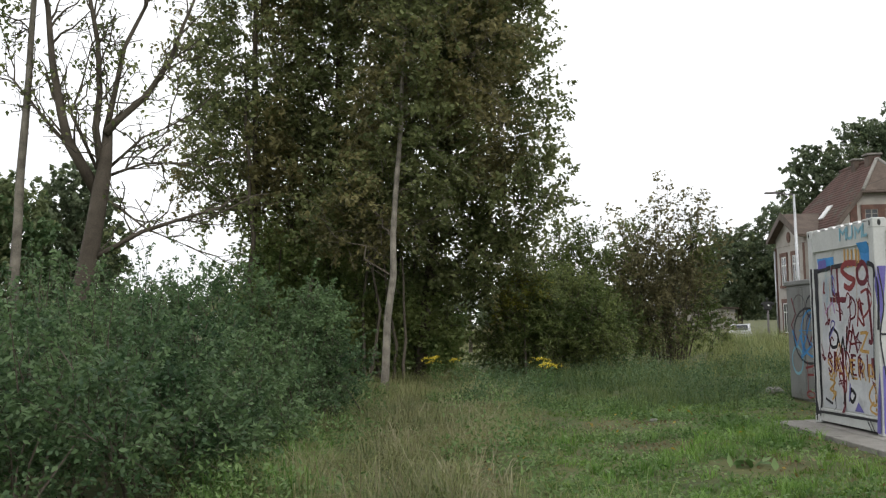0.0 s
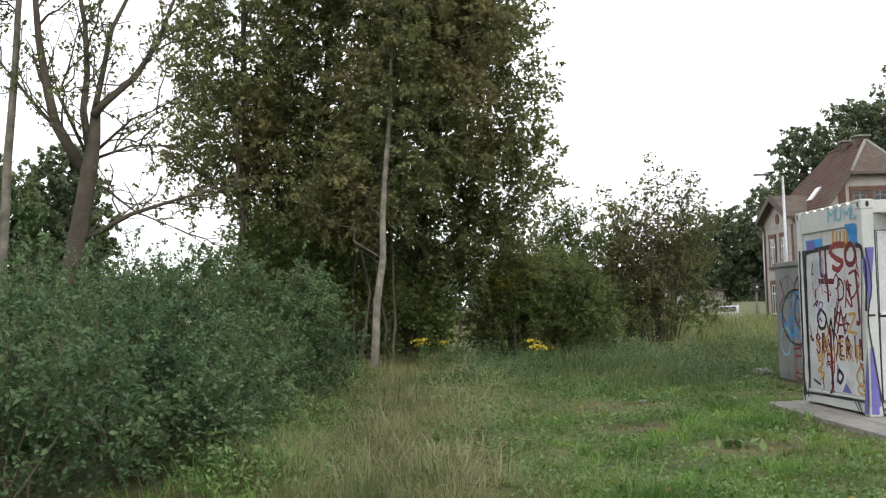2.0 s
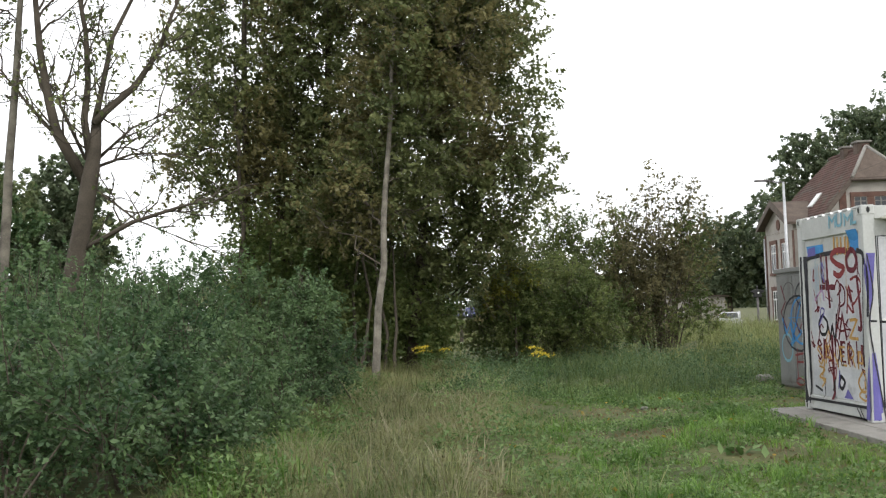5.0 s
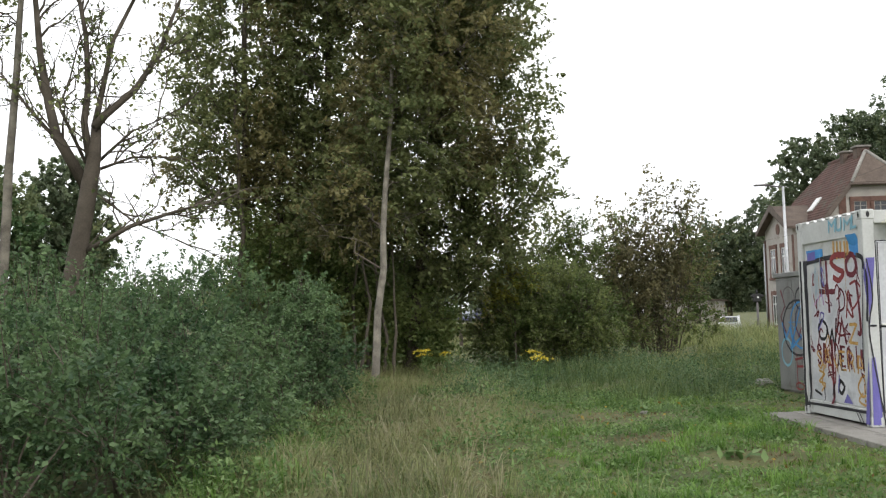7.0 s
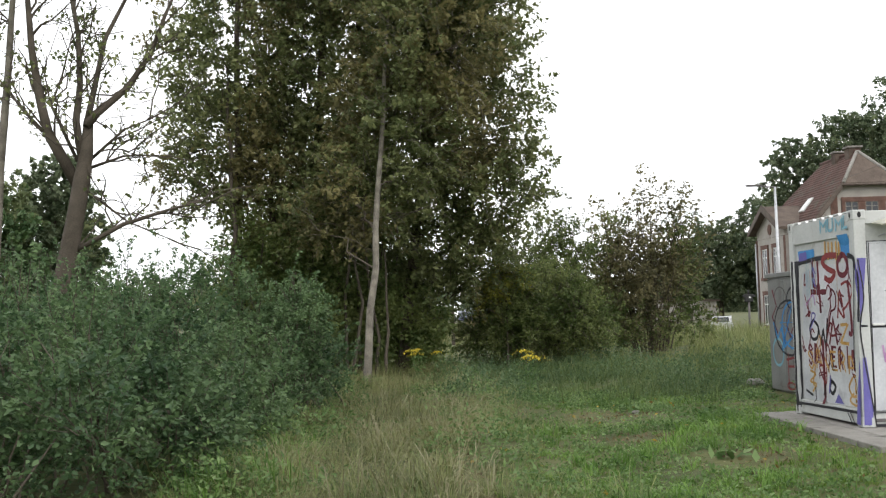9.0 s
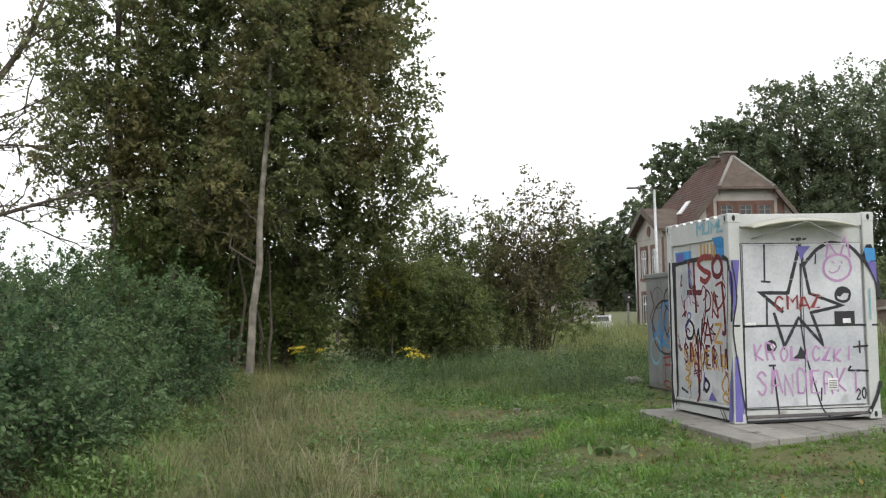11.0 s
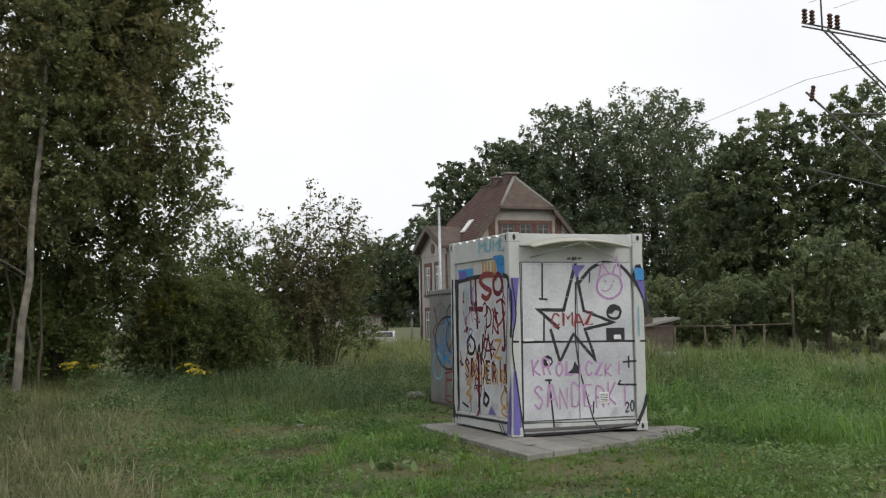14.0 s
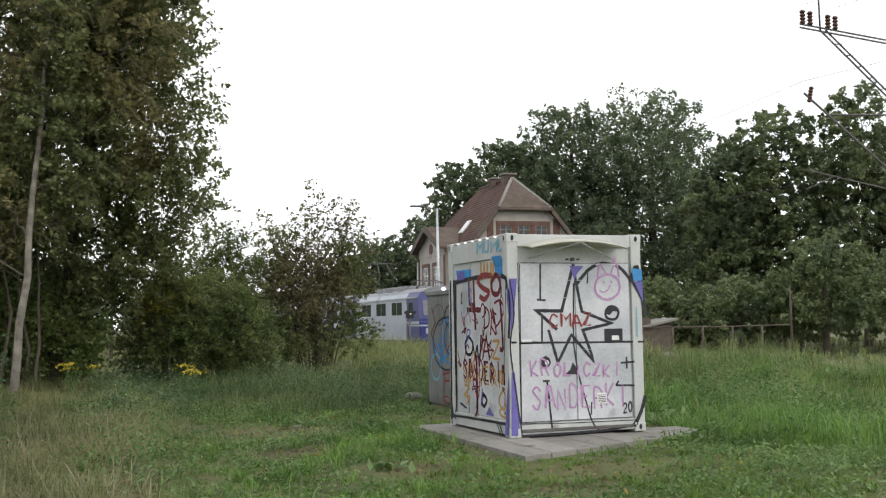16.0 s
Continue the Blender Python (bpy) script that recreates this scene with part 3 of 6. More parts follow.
fill("front", M_VIOLET, 0, [(0.02, 2.01), (0.13, 2.01), (0.08, 1.56), (0.03, 1.2)])
fill("front", M_VIOLET, 0, [(0.03, 0.82), (0.07, 0.83), (0.16, 0.03), (0.01, 0.03)])
fill("front", M_BLUE, 0, [(1.79, 2.14), (1.94, 2.13), (1.95, 1.98), (1.82, 1.97)])
fill("front", M_VIOLET, 0, [(1.83, 1.96), (1.95, 1.97), (1.95, 1.69), (1.89, 1.83)])
stroke("front", M_TEAL, 0.02, [(1.85, 1.62), (1.85, 1.41), (1.85, 1.24)])
stroke("front", M_PINK, 0.03, [(1.62, 1.89), (1.57, 1.79), (1.43, 1.73), (1.29, 1.79), (1.25, 1.9), (1.3, 2.01), (1.44, 2.06), (1.58, 2.01), (1.62, 1.89)])
line("front", M_PINK, 0.025, [(1.29, 2.03), (1.32, 2.21), (1.43, 2.06)])
line("front", M_PINK, 0.025, [(1.49, 2.07), (1.57, 2.29), (1.61, 2.03)])
stroke("front", M_PINK, 0.018, [(1.32, 1.85), (1.37, 1.83), (1.44, 1.86), (1.47, 1.92)])
line("front", M_PINK, 0.02, [(1.37, 1.97), (1.39, 1.95)])
line("front", M_PINK, 0.02, [(1.49, 1.97), (1.5, 1.95)])
stroke("front", M_BLACK, 0.018, [(0.03, 1.99), (0.08, 1.56), (0.02, 1.2), (0.05, 0.82), (0.16, 0.03)])
word("front", M_RED, 0.024, "CMAZ", (0.58, 1.38), (1.22, 1.4), (0.58, 1.54))
word("front", M_PINK, 0.024, "KR", (0.3, 0.77), (0.6, 0.76), (0.28, 0.96))
word("front", M_PINK, 0.024, "OLICZKI", (0.62, 0.76), (1.61, 0.73), (0.63, 0.92))
word("front", M_PINK, 0.024, "SANDERKI", (0.31, 0.35), (1.71, 0.34), (0.31, 0.62))
word("front", M_BLACK, 0.018, "20", (1.62, 0.25), (1.77, 0.26), (1.62, 0.37))
fill("side", M_DOORPAINT, 0, [(0.17, 0.22), (0.17, 1.75), (0.24, 1.97), (1.3, 1.98), (1.78, 1.9), (1.9, 0.22)])
line("side", M_BLACK, 0.13, [(1.97, 2.03), (1.99, 1.16), (2.01, 0.13)])
stroke("side", M_BLACK, 0.06, [(2.01, 2.03), (1.22, 2.07), (0.15, 2.05), (-0.01, 1.91), (-0.09, 1.71), (-0.04, 1.27)])
line("side", M_BLACK, 0.035, [(1.97, 0.15), (0.08, 0.17)])
line("side", M_BLACK, 0.02, [(0.02, 1.93), (0.2, 0.23)])
fill("side", M_BLUE, 0, [(1.9, 2.2), (1.33, 2.2), (1.33, 2.1), (1.86, 2.06)])
fill("side", M_VIOLET, 0, [(1.85, 2.17), (1.6, 2.18), (1.59, 2.07), (1.88, 2.06)])
fill("side", M_BLUE, 0, [(0.52, 2.32), (0.21, 2.32), (0.16, 2.09), (0.33, 2.05), (0.47, 2.1)])
line("side", M_OCHRE, 0.05, [(0.97, 2.26), (0.97, 2.14), (0.99, 2.06)])
line("side", M_OCHRE, 0.05, [(0.86, 2.25), (0.86, 2.14), (0.88, 2.05)])
line("side", M_OCHRE, 0.05, [(0.75, 2.24), (0.75, 2.13), (0.77, 2.05)])
line("side", M_OCHRE, 0.05, [(0.63, 2.24), (0.62, 2.12), (0.64, 2.04)])
line("side", M_OCHRE, 0.05, [(0.54, 2.23), (0.54, 2.12), (0.56, 2.04)])
word("side", M_TEAL, 0.035, "MUML", (1.03, 2.39), (0.07, 2.39), (1.02, 2.53))
stroke("side", M_MAROON, 0.06, [(1.42, 2.05), (1.42, 1.77), (1.36, 1.71), (1.24, 1.73), (1.24, 2.02)])
stroke("side", M_RED, 0.075, [(0.64, 2.08), (0.94, 2.09), (1.08, 2.01), (0.9, 1.92), (0.7, 1.86), (0.85, 1.77), (1.01, 1.81)])
stroke("side", M_MAROON, 0.07, [(0.46, 2.08), (0.6, 1.99), (0.57, 1.85), (0.4, 1.83), (0.31, 1.93), (0.37, 2.05), (0.46, 2.08)])
line("side", M_MAROON, 0.07, [(1.48, 1.64), (1.02, 1.63)])
line("side", M_MAROON, 0.06, [(1.22, 1.72), (1.2, 1.38)])
stroke("side", M_MAROON, 0.03, [(0.88, 1.38), (0.86, 1.65), (0.72, 1.59), (0.73, 1.43), (0.88, 1.38)])
stroke("side", M_RED, 0.035, [(0.67, 1.3), (0.58, 1.63), (0.48, 1.31), (0.64, 1.41)])
stroke("side", M_RED, 0.035, [(0.52, 1.71), (0.33, 1.74), (0.21, 1.62), (0.35, 1.47), (0.51, 1.39)])
stroke("side", M_MAROON, 0.06, [(0.33, 1.74), (0.29, 1.47), (0.27, 1.13), (0.35, 1.11)])
line("side", M_RED, 0.02, [(1.72, 1.61), (1.64, 1.43)])
stroke("side", M_PINK, 0.03, [(1.69, 1.47), (1.44, 1.6), (1.38, 1.47)])
stroke("side", M_BLACK, 0.045, [(1.46, 1.27), (1.59, 1.17), (1.53, 1.03), (1.36, 1.04), (1.31, 1.18), (1.46, 1.27)])
line("side", M_BLACK, 0.045, [(1.31, 1.17), (1.23, 0.98), (1.15, 1.15), (1.08, 0.88), (1.0, 1.28)])
line("side", M_MAROON, 0.04, [(0.96, 0.97), (0.82, 1.28), (0.72, 0.97)])
line("side", M_MAROON, 0.03, [(0.93, 1.07), (0.73, 1.08)])
line("side", M_OCHRE, 0.04, [(0.59, 1.21), (0.38, 1.22), (0.61, 0.99), (0.38, 0.98)])
word("side", M_MAROON, 0.035, "SANDERIA", (1.68, 0.7), (0.14, 0.67), (1.68, 0.94))
word("side", M_OCHRE, 0.03, "SANERA", (1.68, 0.64), (0.18, 0.63), (1.71, 0.86))
line("side", M_MAROON, 0.07, [(1.18, 1.0), (1.18, 0.58), (1.18, 0.21)])
stroke("side", M_OCHRE, 0.03, [(1.64, 0.6), (1.47, 0.56), (1.65, 0.46), (1.46, 0.43), (1.59, 0.33)])
stroke("side", M_OCHRE, 0.035, [(0.28, 0.6), (0.43, 0.45), (0.3, 0.34), (0.13, 0.43), (0.18, 0.57), (0.28, 0.6)])
stroke("side", M_OCHRE, 0.03, [(0.3, 0.38), (0.42, 0.29), (0.24, 0.24), (0.14, 0.31)])
line("side", M_BLACK, 0.035, [(1.81, 0.33), (1.59, 0.28)])
line("side", M_BLACK, 0.02, [(1.49, 0.38), (1.48, 0.2)])
stroke("side", M_BLACK, 0.05, [(0.95, 0.5), (1.02, 0.41), (0.94, 0.34), (0.84, 0.43), (0.95, 0.5)])
fill("side", M_VIOLET, 0, [(0.88, 0.23), (0.76, 0.35), (0.6, 0.23)])
fill("side", M_VIOLET, 0, [(-0.04, 0.84), (0.03, 0.03), (0.14, 0.03), (0.05, 0.52)])
fill("side", M_VIOLET, 0, [(-0.06, 2.0), (-0.01, 1.77), (-0.07, 1.46)])
line("side", M_BLACK, 0.02, [(0.43, 0.14), (0.32, 0.03)])
line("side", M_BLACK, 0.02, [(0.35, 0.15), (0.24, 0.03)])


TAGS = random.Random(5)
for k in range(26):
    a, b = TAGS.uniform(0.25, 1.8), TAGS.uniform(0.35, 1.85)
    pts = [(a + TAGS.uniform(-0.12, 0.12), b + TAGS.uniform(-0.16, 0.16)) for _ in range(4)]
    stroke("side", TAGS.choice((M_BLACK, M_MAROON, M_MAROON, M_OCHRE, M_RED, M_VIOLET)), TAGS.uniform(0.012, 0.03), pts)
for k in range(9):
    u = TAGS.uniform(0.25, 1.75)
    line("side", M_TEAL if k % 3 else M_OCHRE, 0.008, [(u, 1.95 + TAGS.uniform(-0.05, 0.2)), (u, 1.6 - TAGS.uniform(0, 0.2))])


def scrawl(material, w, pts):
    """Spray lines on the cabinet's doors."""
    bm = bmesh.new()
    rows = []
    for i, q in enumerate(pts):
        a, b = Vector(pts[max(i - 1, 0)]), Vector(pts[min(i + 1, len(pts) - 1)])
        d = (b - a).normalized()
        n = Vector((-d.y, d.x)) * w * 0.42
        rows.append([bm.verts.new((-0.019, *(Vector(q) + n * k))) for k in (1, -1)])
    for a, b in zip(rows, rows[1:]):
        bm.faces.new((a[0], a[1], b[1], b[0]))
    return part("graffiti_stroke", bm, material, CABINET)


def loop(cy, cz, ry, rz, turns=1.0, n=18):
    return [(cy + ry * math.cos(2 * math.pi * turns * k / n), cz + rz * math.sin(2 * math.pi * turns * k / n)) for k in range(n + 1)]


scrawl(M_BLUE, 0.05, loop(1.3, 1.25, 0.55, 0.42))
scrawl(M_LOCODARK, 0.04, loop(1.25, 1.3, 0.35, 0.3, 1.4))
scrawl(M_BLUE, 0.09, [(2.3, 1.3), (2.1, 1.0), (1.9, 1.2), (1.75, 0.9)])
scrawl(M_BLUE, 0.07, [(0.6, 1.95), (0.75, 1.6), (0.55, 1.5), (0.7, 1.75)])
scrawl(M_MAROON, 0.07, [(1.6, 1.25), (1.45, 1.05), (1.3, 1.2), (1.2, 1.0)])
scrawl(M_RUSTSTEEL, 0.03, loop(1.9, 1.75, 0.3, 0.2))
scrawl(M_RED, 0.05, [(1.7, 0.62), (1.2, 0.68), (0.8, 0.62)])
scrawl(M_RED, 0.05, [(1.6, 0.5), (1.1, 0.52), (0.9, 0.6)])
scrawl(M_BLACK, 0.05, loop(1.5, 1.2, 0.75, 0.5))
scrawl(M_BLACK, 0.045, loop(1.15, 1.72, 0.4, 0.22))
scrawl(M_BLUE, 0.07, [(1.9, 0.8), (1.3, 1.6), (0.8, 0.85), (1.95, 1.3), (0.7, 1.3), (1.9, 0.8)])
scrawl(M_TEAL, 0.08, [(0.5, 1.9), (0.9, 1.75), (0.6, 1.45), (1.0, 1.3)])
scrawl(M_BLUE, 0.06, loop(0.55, 1.15, 0.3, 0.45))
scrawl(M_MAROON, 0.06, [(2.3, 1.9), (2.1, 1.6), (2.35, 1.4), (2.1, 1.1)])
scrawl(M_TEAL, 0.06, loop(2.1, 0.75, 0.28, 0.25))
for y in (1.6, 1.2, 0.9):
    scrawl(M_RED, 0.035, [(y, 0.75), (y + 0.02, 0.4), (y, 0.12)])
scrawl(M_RED, 0.04, loop(1.5, 0.15, 0.2, 0.06))


# ---- the house across the railway ----
def house():
    ob = thing("station_house", pose(0, 0, 0), "old beige rendered house with red tiled half-hipped roof", "house")
    x0, x1, y0, y1, ze, zr = 24.2, 31.2, 68.8, 79.0, 6.9, 11.2
    g = -0.4
    xc = (x0 + x1) / 2
    zg = 9.25
    hw = 3.5 * (zr - zg) / (zr - ze)
    gable = [(x0, g), (x1, g), (x1, ze), (xc + hw, zg), (xc - hw, zg), (x0, ze)]
    part("gable_wall", prism(gable, "y", y0, y0 + 0.35), M_RENDER, ob)
    part("gable_wall", prism(gable, "y", y1 - 0.35, y1), M_RENDER, ob)
    part("side_wall", box((x0, y0 + 0.35, g), (x0 + 0.35, y1 - 0.35, ze)), M_RENDER, ob)
    part("side_wall", box((x1 - 0.35, y0 + 0.35, g), (x1, y1 - 0.35, ze)), M_RENDER, ob)
    # roof: two slopes with clipped ends
    t, oh = 0.16, 0.55
    run = (zr - ze) / 3.5
    bm = bmesh.new()
    ex0, ex1, ez = x0 - oh, x1 + oh, ze - oh * run
    cl, cr = xc - hw - 0.25, xc + hw + 0.25
    zc = zr - (xc - cl) * run
    hip = 1.9

    def slope(side):
        e, c = (ex0, cl) if side < 0 else (ex1, cr)
        pts = [(e, y0 - 0.4, ez), (c, y0 - 0.4, zc), (xc, y0 + hip, zr), (xc, y1 - hip, zr), (c, y1 + 0.4, zc), (e, y1 + 0.4, ez)]
        return pts

    def shell(pts):
        b = bmesh.new()
        top = [b.verts.new(Vector(q) + Vector((0, 0, t))) for q in pts]
        low = [b.verts.new(q) for q in pts]
        b.faces.new(top)
        b.faces.new(low[::-1])
        for k in range(len(pts)):
            b.faces.new((top[k], low[k], low[(k + 1) % len(pts)], top[(k + 1) % len(pts)]))
        bmesh.ops.recalc_face_normals(b, faces=b.faces)
        return b

    bm.free()
    roof = part("roof_slope", shell(slope(-1)), M_ROOFTILE, ob)
    part("roof_slope", shell(slope(1)), M_ROOFTILE, ob)
    part("roof_hip", shell([(cl, y0 - 0.4, zc), (cr, y0 - 0.4, zc), (xc, y0 + hip, zr)]), M_OLDTILE, ob)
    part("roof_hip", shell([(cl, y1 + 0.4, zc), (cr, y1 + 0.4, zc), (xc, y1 - hip, zr)]), M_ROOFTILE, ob)
    part("ridge_cap", tube([(xc, y0 + hip - 0.1, zr + t), (xc, y1 - hip + 0.1, zr + t)], 0.13, 8), M_ROOFTILE, ob)
    for c in (cl, cr):
        part("hip_cap", tube([(c, y0 - 0.4, zc + t), (xc, y0 + hip, zr + t)], 0.11, 8), M_CONCRETE, ob)
    part("hip_gutter", tube([(cl - 0.1, y0 - 0.45, zc + 0.02), (cr + 0.1, y0 - 0.45, zc + 0.02)], 0.08, 8), M_WOODTRIM, ob)
    for e, c in ((ex0, cl), (ex1, cr)):
        part("verge_board", shell([(e, y0 - 0.44, ez - 0.12), (e, y0 - 0.4, ez + t), (c, y0 - 0.4, zc + t), (c, y0 - 0.44, zc - 0.12)]), M_WOODTRIM, ob)
    # tile courses on the slope that faces the railway
    n = 26
    for k in range(n):
        s = (k + 0.5) / n
        x, z = ex0 + (xc - ex0) * s, ez + (zr - ez) * s + t + 0.015
        yy = 0 if x < cl else hip * (x - cl) / (xc - cl) + 0.4 * (x - cl) / (xc - cl)
        part("tile_course", box((x - 0.02, y0 - 0.38 + yy, z - 0.05), (x + 0.02, y1 + 0.38 - yy, z + 0.015)), M_ROOFTILE, roof)
    for y, w in ((y0 + 2.6, 0.75), (y0 + 5.0, 0.7)):
        ch = part("chimney", box((xc - 0.4, y - w / 2, zr - 0.7), (xc + 0.4, y + w / 2, zr + 0.42), 0.02), M_OLDTILE, roof, "short brick chimney")
        part("chimney_cap", box((xc - 0.5, y - w / 2 - 0.1, zr + 0.42), (xc + 0.5, y + w / 2 + 0.1, zr + 0.54), 0.02), M_CONCRETE, ob)
    sk = ex0 + 1.45
    skz = ez + (sk - ex0) * run + t
    bm = box((-0.55, -0.45, 0), (0.55, 0.45, 0.09), 0.01)
    bm.transform(Matrix.Translation((sk, y0 + 4.2, skz)) @ pose(0, 0, 0, 0, -math.degrees(math.atan(run)), 0))
    part("skylight", bm, M_FRAME, roof, "pale opened skylight")

    def window(cx, cy, cz, w, h, axis, panes=2, name="window", fm=M_FRAME):
        """A framed window with brick surround on a wall that faces -x or -y."""
        def q(a0, a1, d0, d1, c0, c1):
            return box((cx + a0, cy - d1, cz + c0), (cx + a1, cy - d0, cz + c1)) if axis == "y" else box((cx - d1, cy + a0, cz + c0), (cx - d0, cy + a1, cz + c1))
        win = part(name, q(-w / 2, w / 2, 0.004, 0.02, 0, h), M_GLASS, ob)
        s = 0.24
        part("surround", q(-w / 2 - s, -w / 2, 0.0, 0.07, -0.1, h + 0.1), M_BRICK, win)
        part("surround", q(w / 2, w / 2 + s, 0.0, 0.07, -0.1, h + 0.1), M_BRICK, win)
        part("lintel", q(-w / 2 - s, w / 2 + s, 0.003, 0.09, h, h + 0.28), M_BRICK, win)
        part("sill", q(-w / 2 - s, w / 2 + s, 0.003, 0.14, -0.2, -0.02), M_BRICK, win)
        f = 0.07 if fm == M_FRAME else 0.04
        for a in (-w / 2, w / 2 - f):
            part("frame", q(a, a + f, 0.02, 0.05, 0, h), fm, win)
        for c in (0, h * 0.68, h - f):
            part("frame", q(-w / 2 + f, w / 2 - f, 0.021, 0.048, c, c + f), fm, win)
        for k in range(1, panes):
            a = -w / 2 + w * k / panes
            part("mullion", q(a - 0.035, a + 0.035, 0.02, 0.05, f, h - f), fm, win)
        return win

    for k in (-1, 0, 1):
        window(xc + 1.25 * k, y0, 7.0, 0.8, 0.95, "y", fm=M_CONCRETE)
    for k in (-1, 1):
        window(xc + 1.9 * k, y0, 3.6, 1.0, 1.6, "y")
        window(xc + 1.9 * k, y0, 0.5, 1.0, 1.6, "y")
    part("brick_band", box((x0 + 0.02, y0 - 0.05, 6.3), (x1 - 0.02, y0 - 0.002, 6.55)), M_BRICK, ob)
    for s in (-1, 1):
        xx = xc + s * 2.35
        part("brick_pier", box((xx - 0.22, y0 - 0.06, 6.55), (xx + 0.22, y0 - 0.003, 8.4)), M_BRICK, ob)
    for z in (0.0, 3.0):
        part("brick_quoin", box((x0 - 0.05, y0 - 0.05, z), (x0 + 0.45, y0 - 0.002, z + 3.0)), M_BRICK, ob)
    # cross gable bay towards the railway
    bx, by0, by1 = 23.1, 71.6, 77.6
    byc, bz = (by0 + by1) / 2, 8.05
    bay = part("bay_wall", prism([(by0, g), (by1, g), (by1, 6.75), (byc, bz), (by0, 6.75)], "x", bx, x0 + 0.01), M_RENDER, ob)
    for s, ya in ((-1, by0), (1, by1)):
        part("bay_roof", shell([(bx - 0.5, ya + s * 0.45, 6.55), (bx - 0.5, byc, bz + 0.1), (25.6, byc, bz + 0.1), (24.4, ya + s * 0.45, 6.55)]), M_OLDTILE, ob)
        part("barge_board", shell([(bx - 0.55, ya + s * 0.45, 6.4), (bx - 0.5, ya + s * 0.45, 6.7), (bx - 0.5, byc, bz + 0.25), (bx - 0.55, byc, bz - 0.1)]), M_WOODTRIM, ob)
        part("corner_brick", box((bx - 0.05, ya - 0.16, g + 0.01), (bx - 0.002, ya + 0.16, 6.2)), M_BRICK, ob)
    window(bx, byc + 1.2, 3.6, 1.1, 1.9, "x")
    window(bx, byc - 1.2, 3.6, 1.1, 1.9, "x")
    window(bx, byc + 1.2, 0.4, 1.1, 2.0, "x", name="door_window")
    window(bx, byc - 1.2, 0.4, 1.1, 2.0, "x")
    part("roundel", tube([(bx - 0.06, byc, 6.75), (bx + 0.02, byc, 6.75)], 0.36, 16), M_BRICK, ob)
    part("downpipe", tube([(bx - 0.12, by1 - 0.05, -0.3), (bx - 0.12, by1 - 0.05, 6.0)], 0.06, 8), M_GALV, ob)
    return ob


house()


def shed(at, lx, ly, h, walls, label, pitch=0.5, cover=M_OLDTILE):
    ob = thing("shed", at, label, "shed")
    part("wall", prism([(-lx / 2, -0.2), (lx / 2, -0.2), (lx / 2, h), (-lx / 2, h + pitch)], "y", -ly / 2, ly / 2), walls, ob)
    bm = prism([(-lx / 2 - 0.3, h + pitch + 0.04), (lx / 2 + 0.3, h + 0.0), (lx / 2 + 0.3, h + 0.12), (-lx / 2 - 0.3, h + pitch + 0.16)], "y", -ly / 2 - 0.3, ly / 2 + 0.3)
    part("roof", bm, cover, ob)
    part("door", box((-0.5, -ly / 2 - 0.05, -0.1), (0.4, -ly / 2 - 0.003, 1.9)), M_WOODTRIM, ob)
    return ob


shed(pose(23.8, 104, -0.3, 0, 0, 0), 5.2, 4.0, 2.6, M_RENDER, "pale rendered lineside shed with a flat roof", 0.3)
shed(pose(28.1, 54.5, -0.2, 0, 0, -8), 3.0, 3.4, 1.75, M_WOODTRIM, "weathered dark wooden shed behind the rail fence", -0.8, M_CONCRETE)


def street_lamp():
    ob = thing("street_lamp", pose(21.2, 67.0, -0.2), "tall pale steel lamp post with a flat lantern arm", "street lamp")
    part("pole", tube([(0, 0, 0), (0, 0, 4), (-0.03, 0, 9.0)], [0.13, 0.11, 0.07], 12), M_GALV, ob)
    part("arm", tube([(0.05, 0, 8.98), (-0.5, 0.02, 9.02), (-1.0, 0.05, 9.1)], 0.045, 8), M_RUSTSTEEL, ob)
    part("lantern", box((-1.75, -0.12, 9.07), (-0.85, 0.2, 9.17), 0.03), M_RUSTSTEEL, ob)
    return ob


def signal_box():
    ob = thing("track_signal", pose(16.55, 57.5, -0.1), "small black lineside signal box on a post", "signal")
    part("post", tube([(0, 0, 0), (0, 0, 2.0)], 0.06, 8), M_RUSTSTEEL, ob)
    part("case", box((-0.2, -0.1, 2.0), (0.2, 0.1, 2.4), 0.03), M_RUBBER, ob)
    for x in (-0.24, 0.24):
        part("hood", tube([(x, -0.16, 2.3), (x, 0.05, 2.3)], 0.07, 10), M_RUBBER, ob)
    part("lens", tube([(0.02, -0.13, 2.22), (0.02, -0.1, 2.22)], 0.05, 12), M_FRAME, ob)
    part("finial", tube([(0, 0, 2.4), (0, 0, 2.6)], 0.05, 8), M_RUBBER, ob)
    return ob


street_lamp()
signal_box()


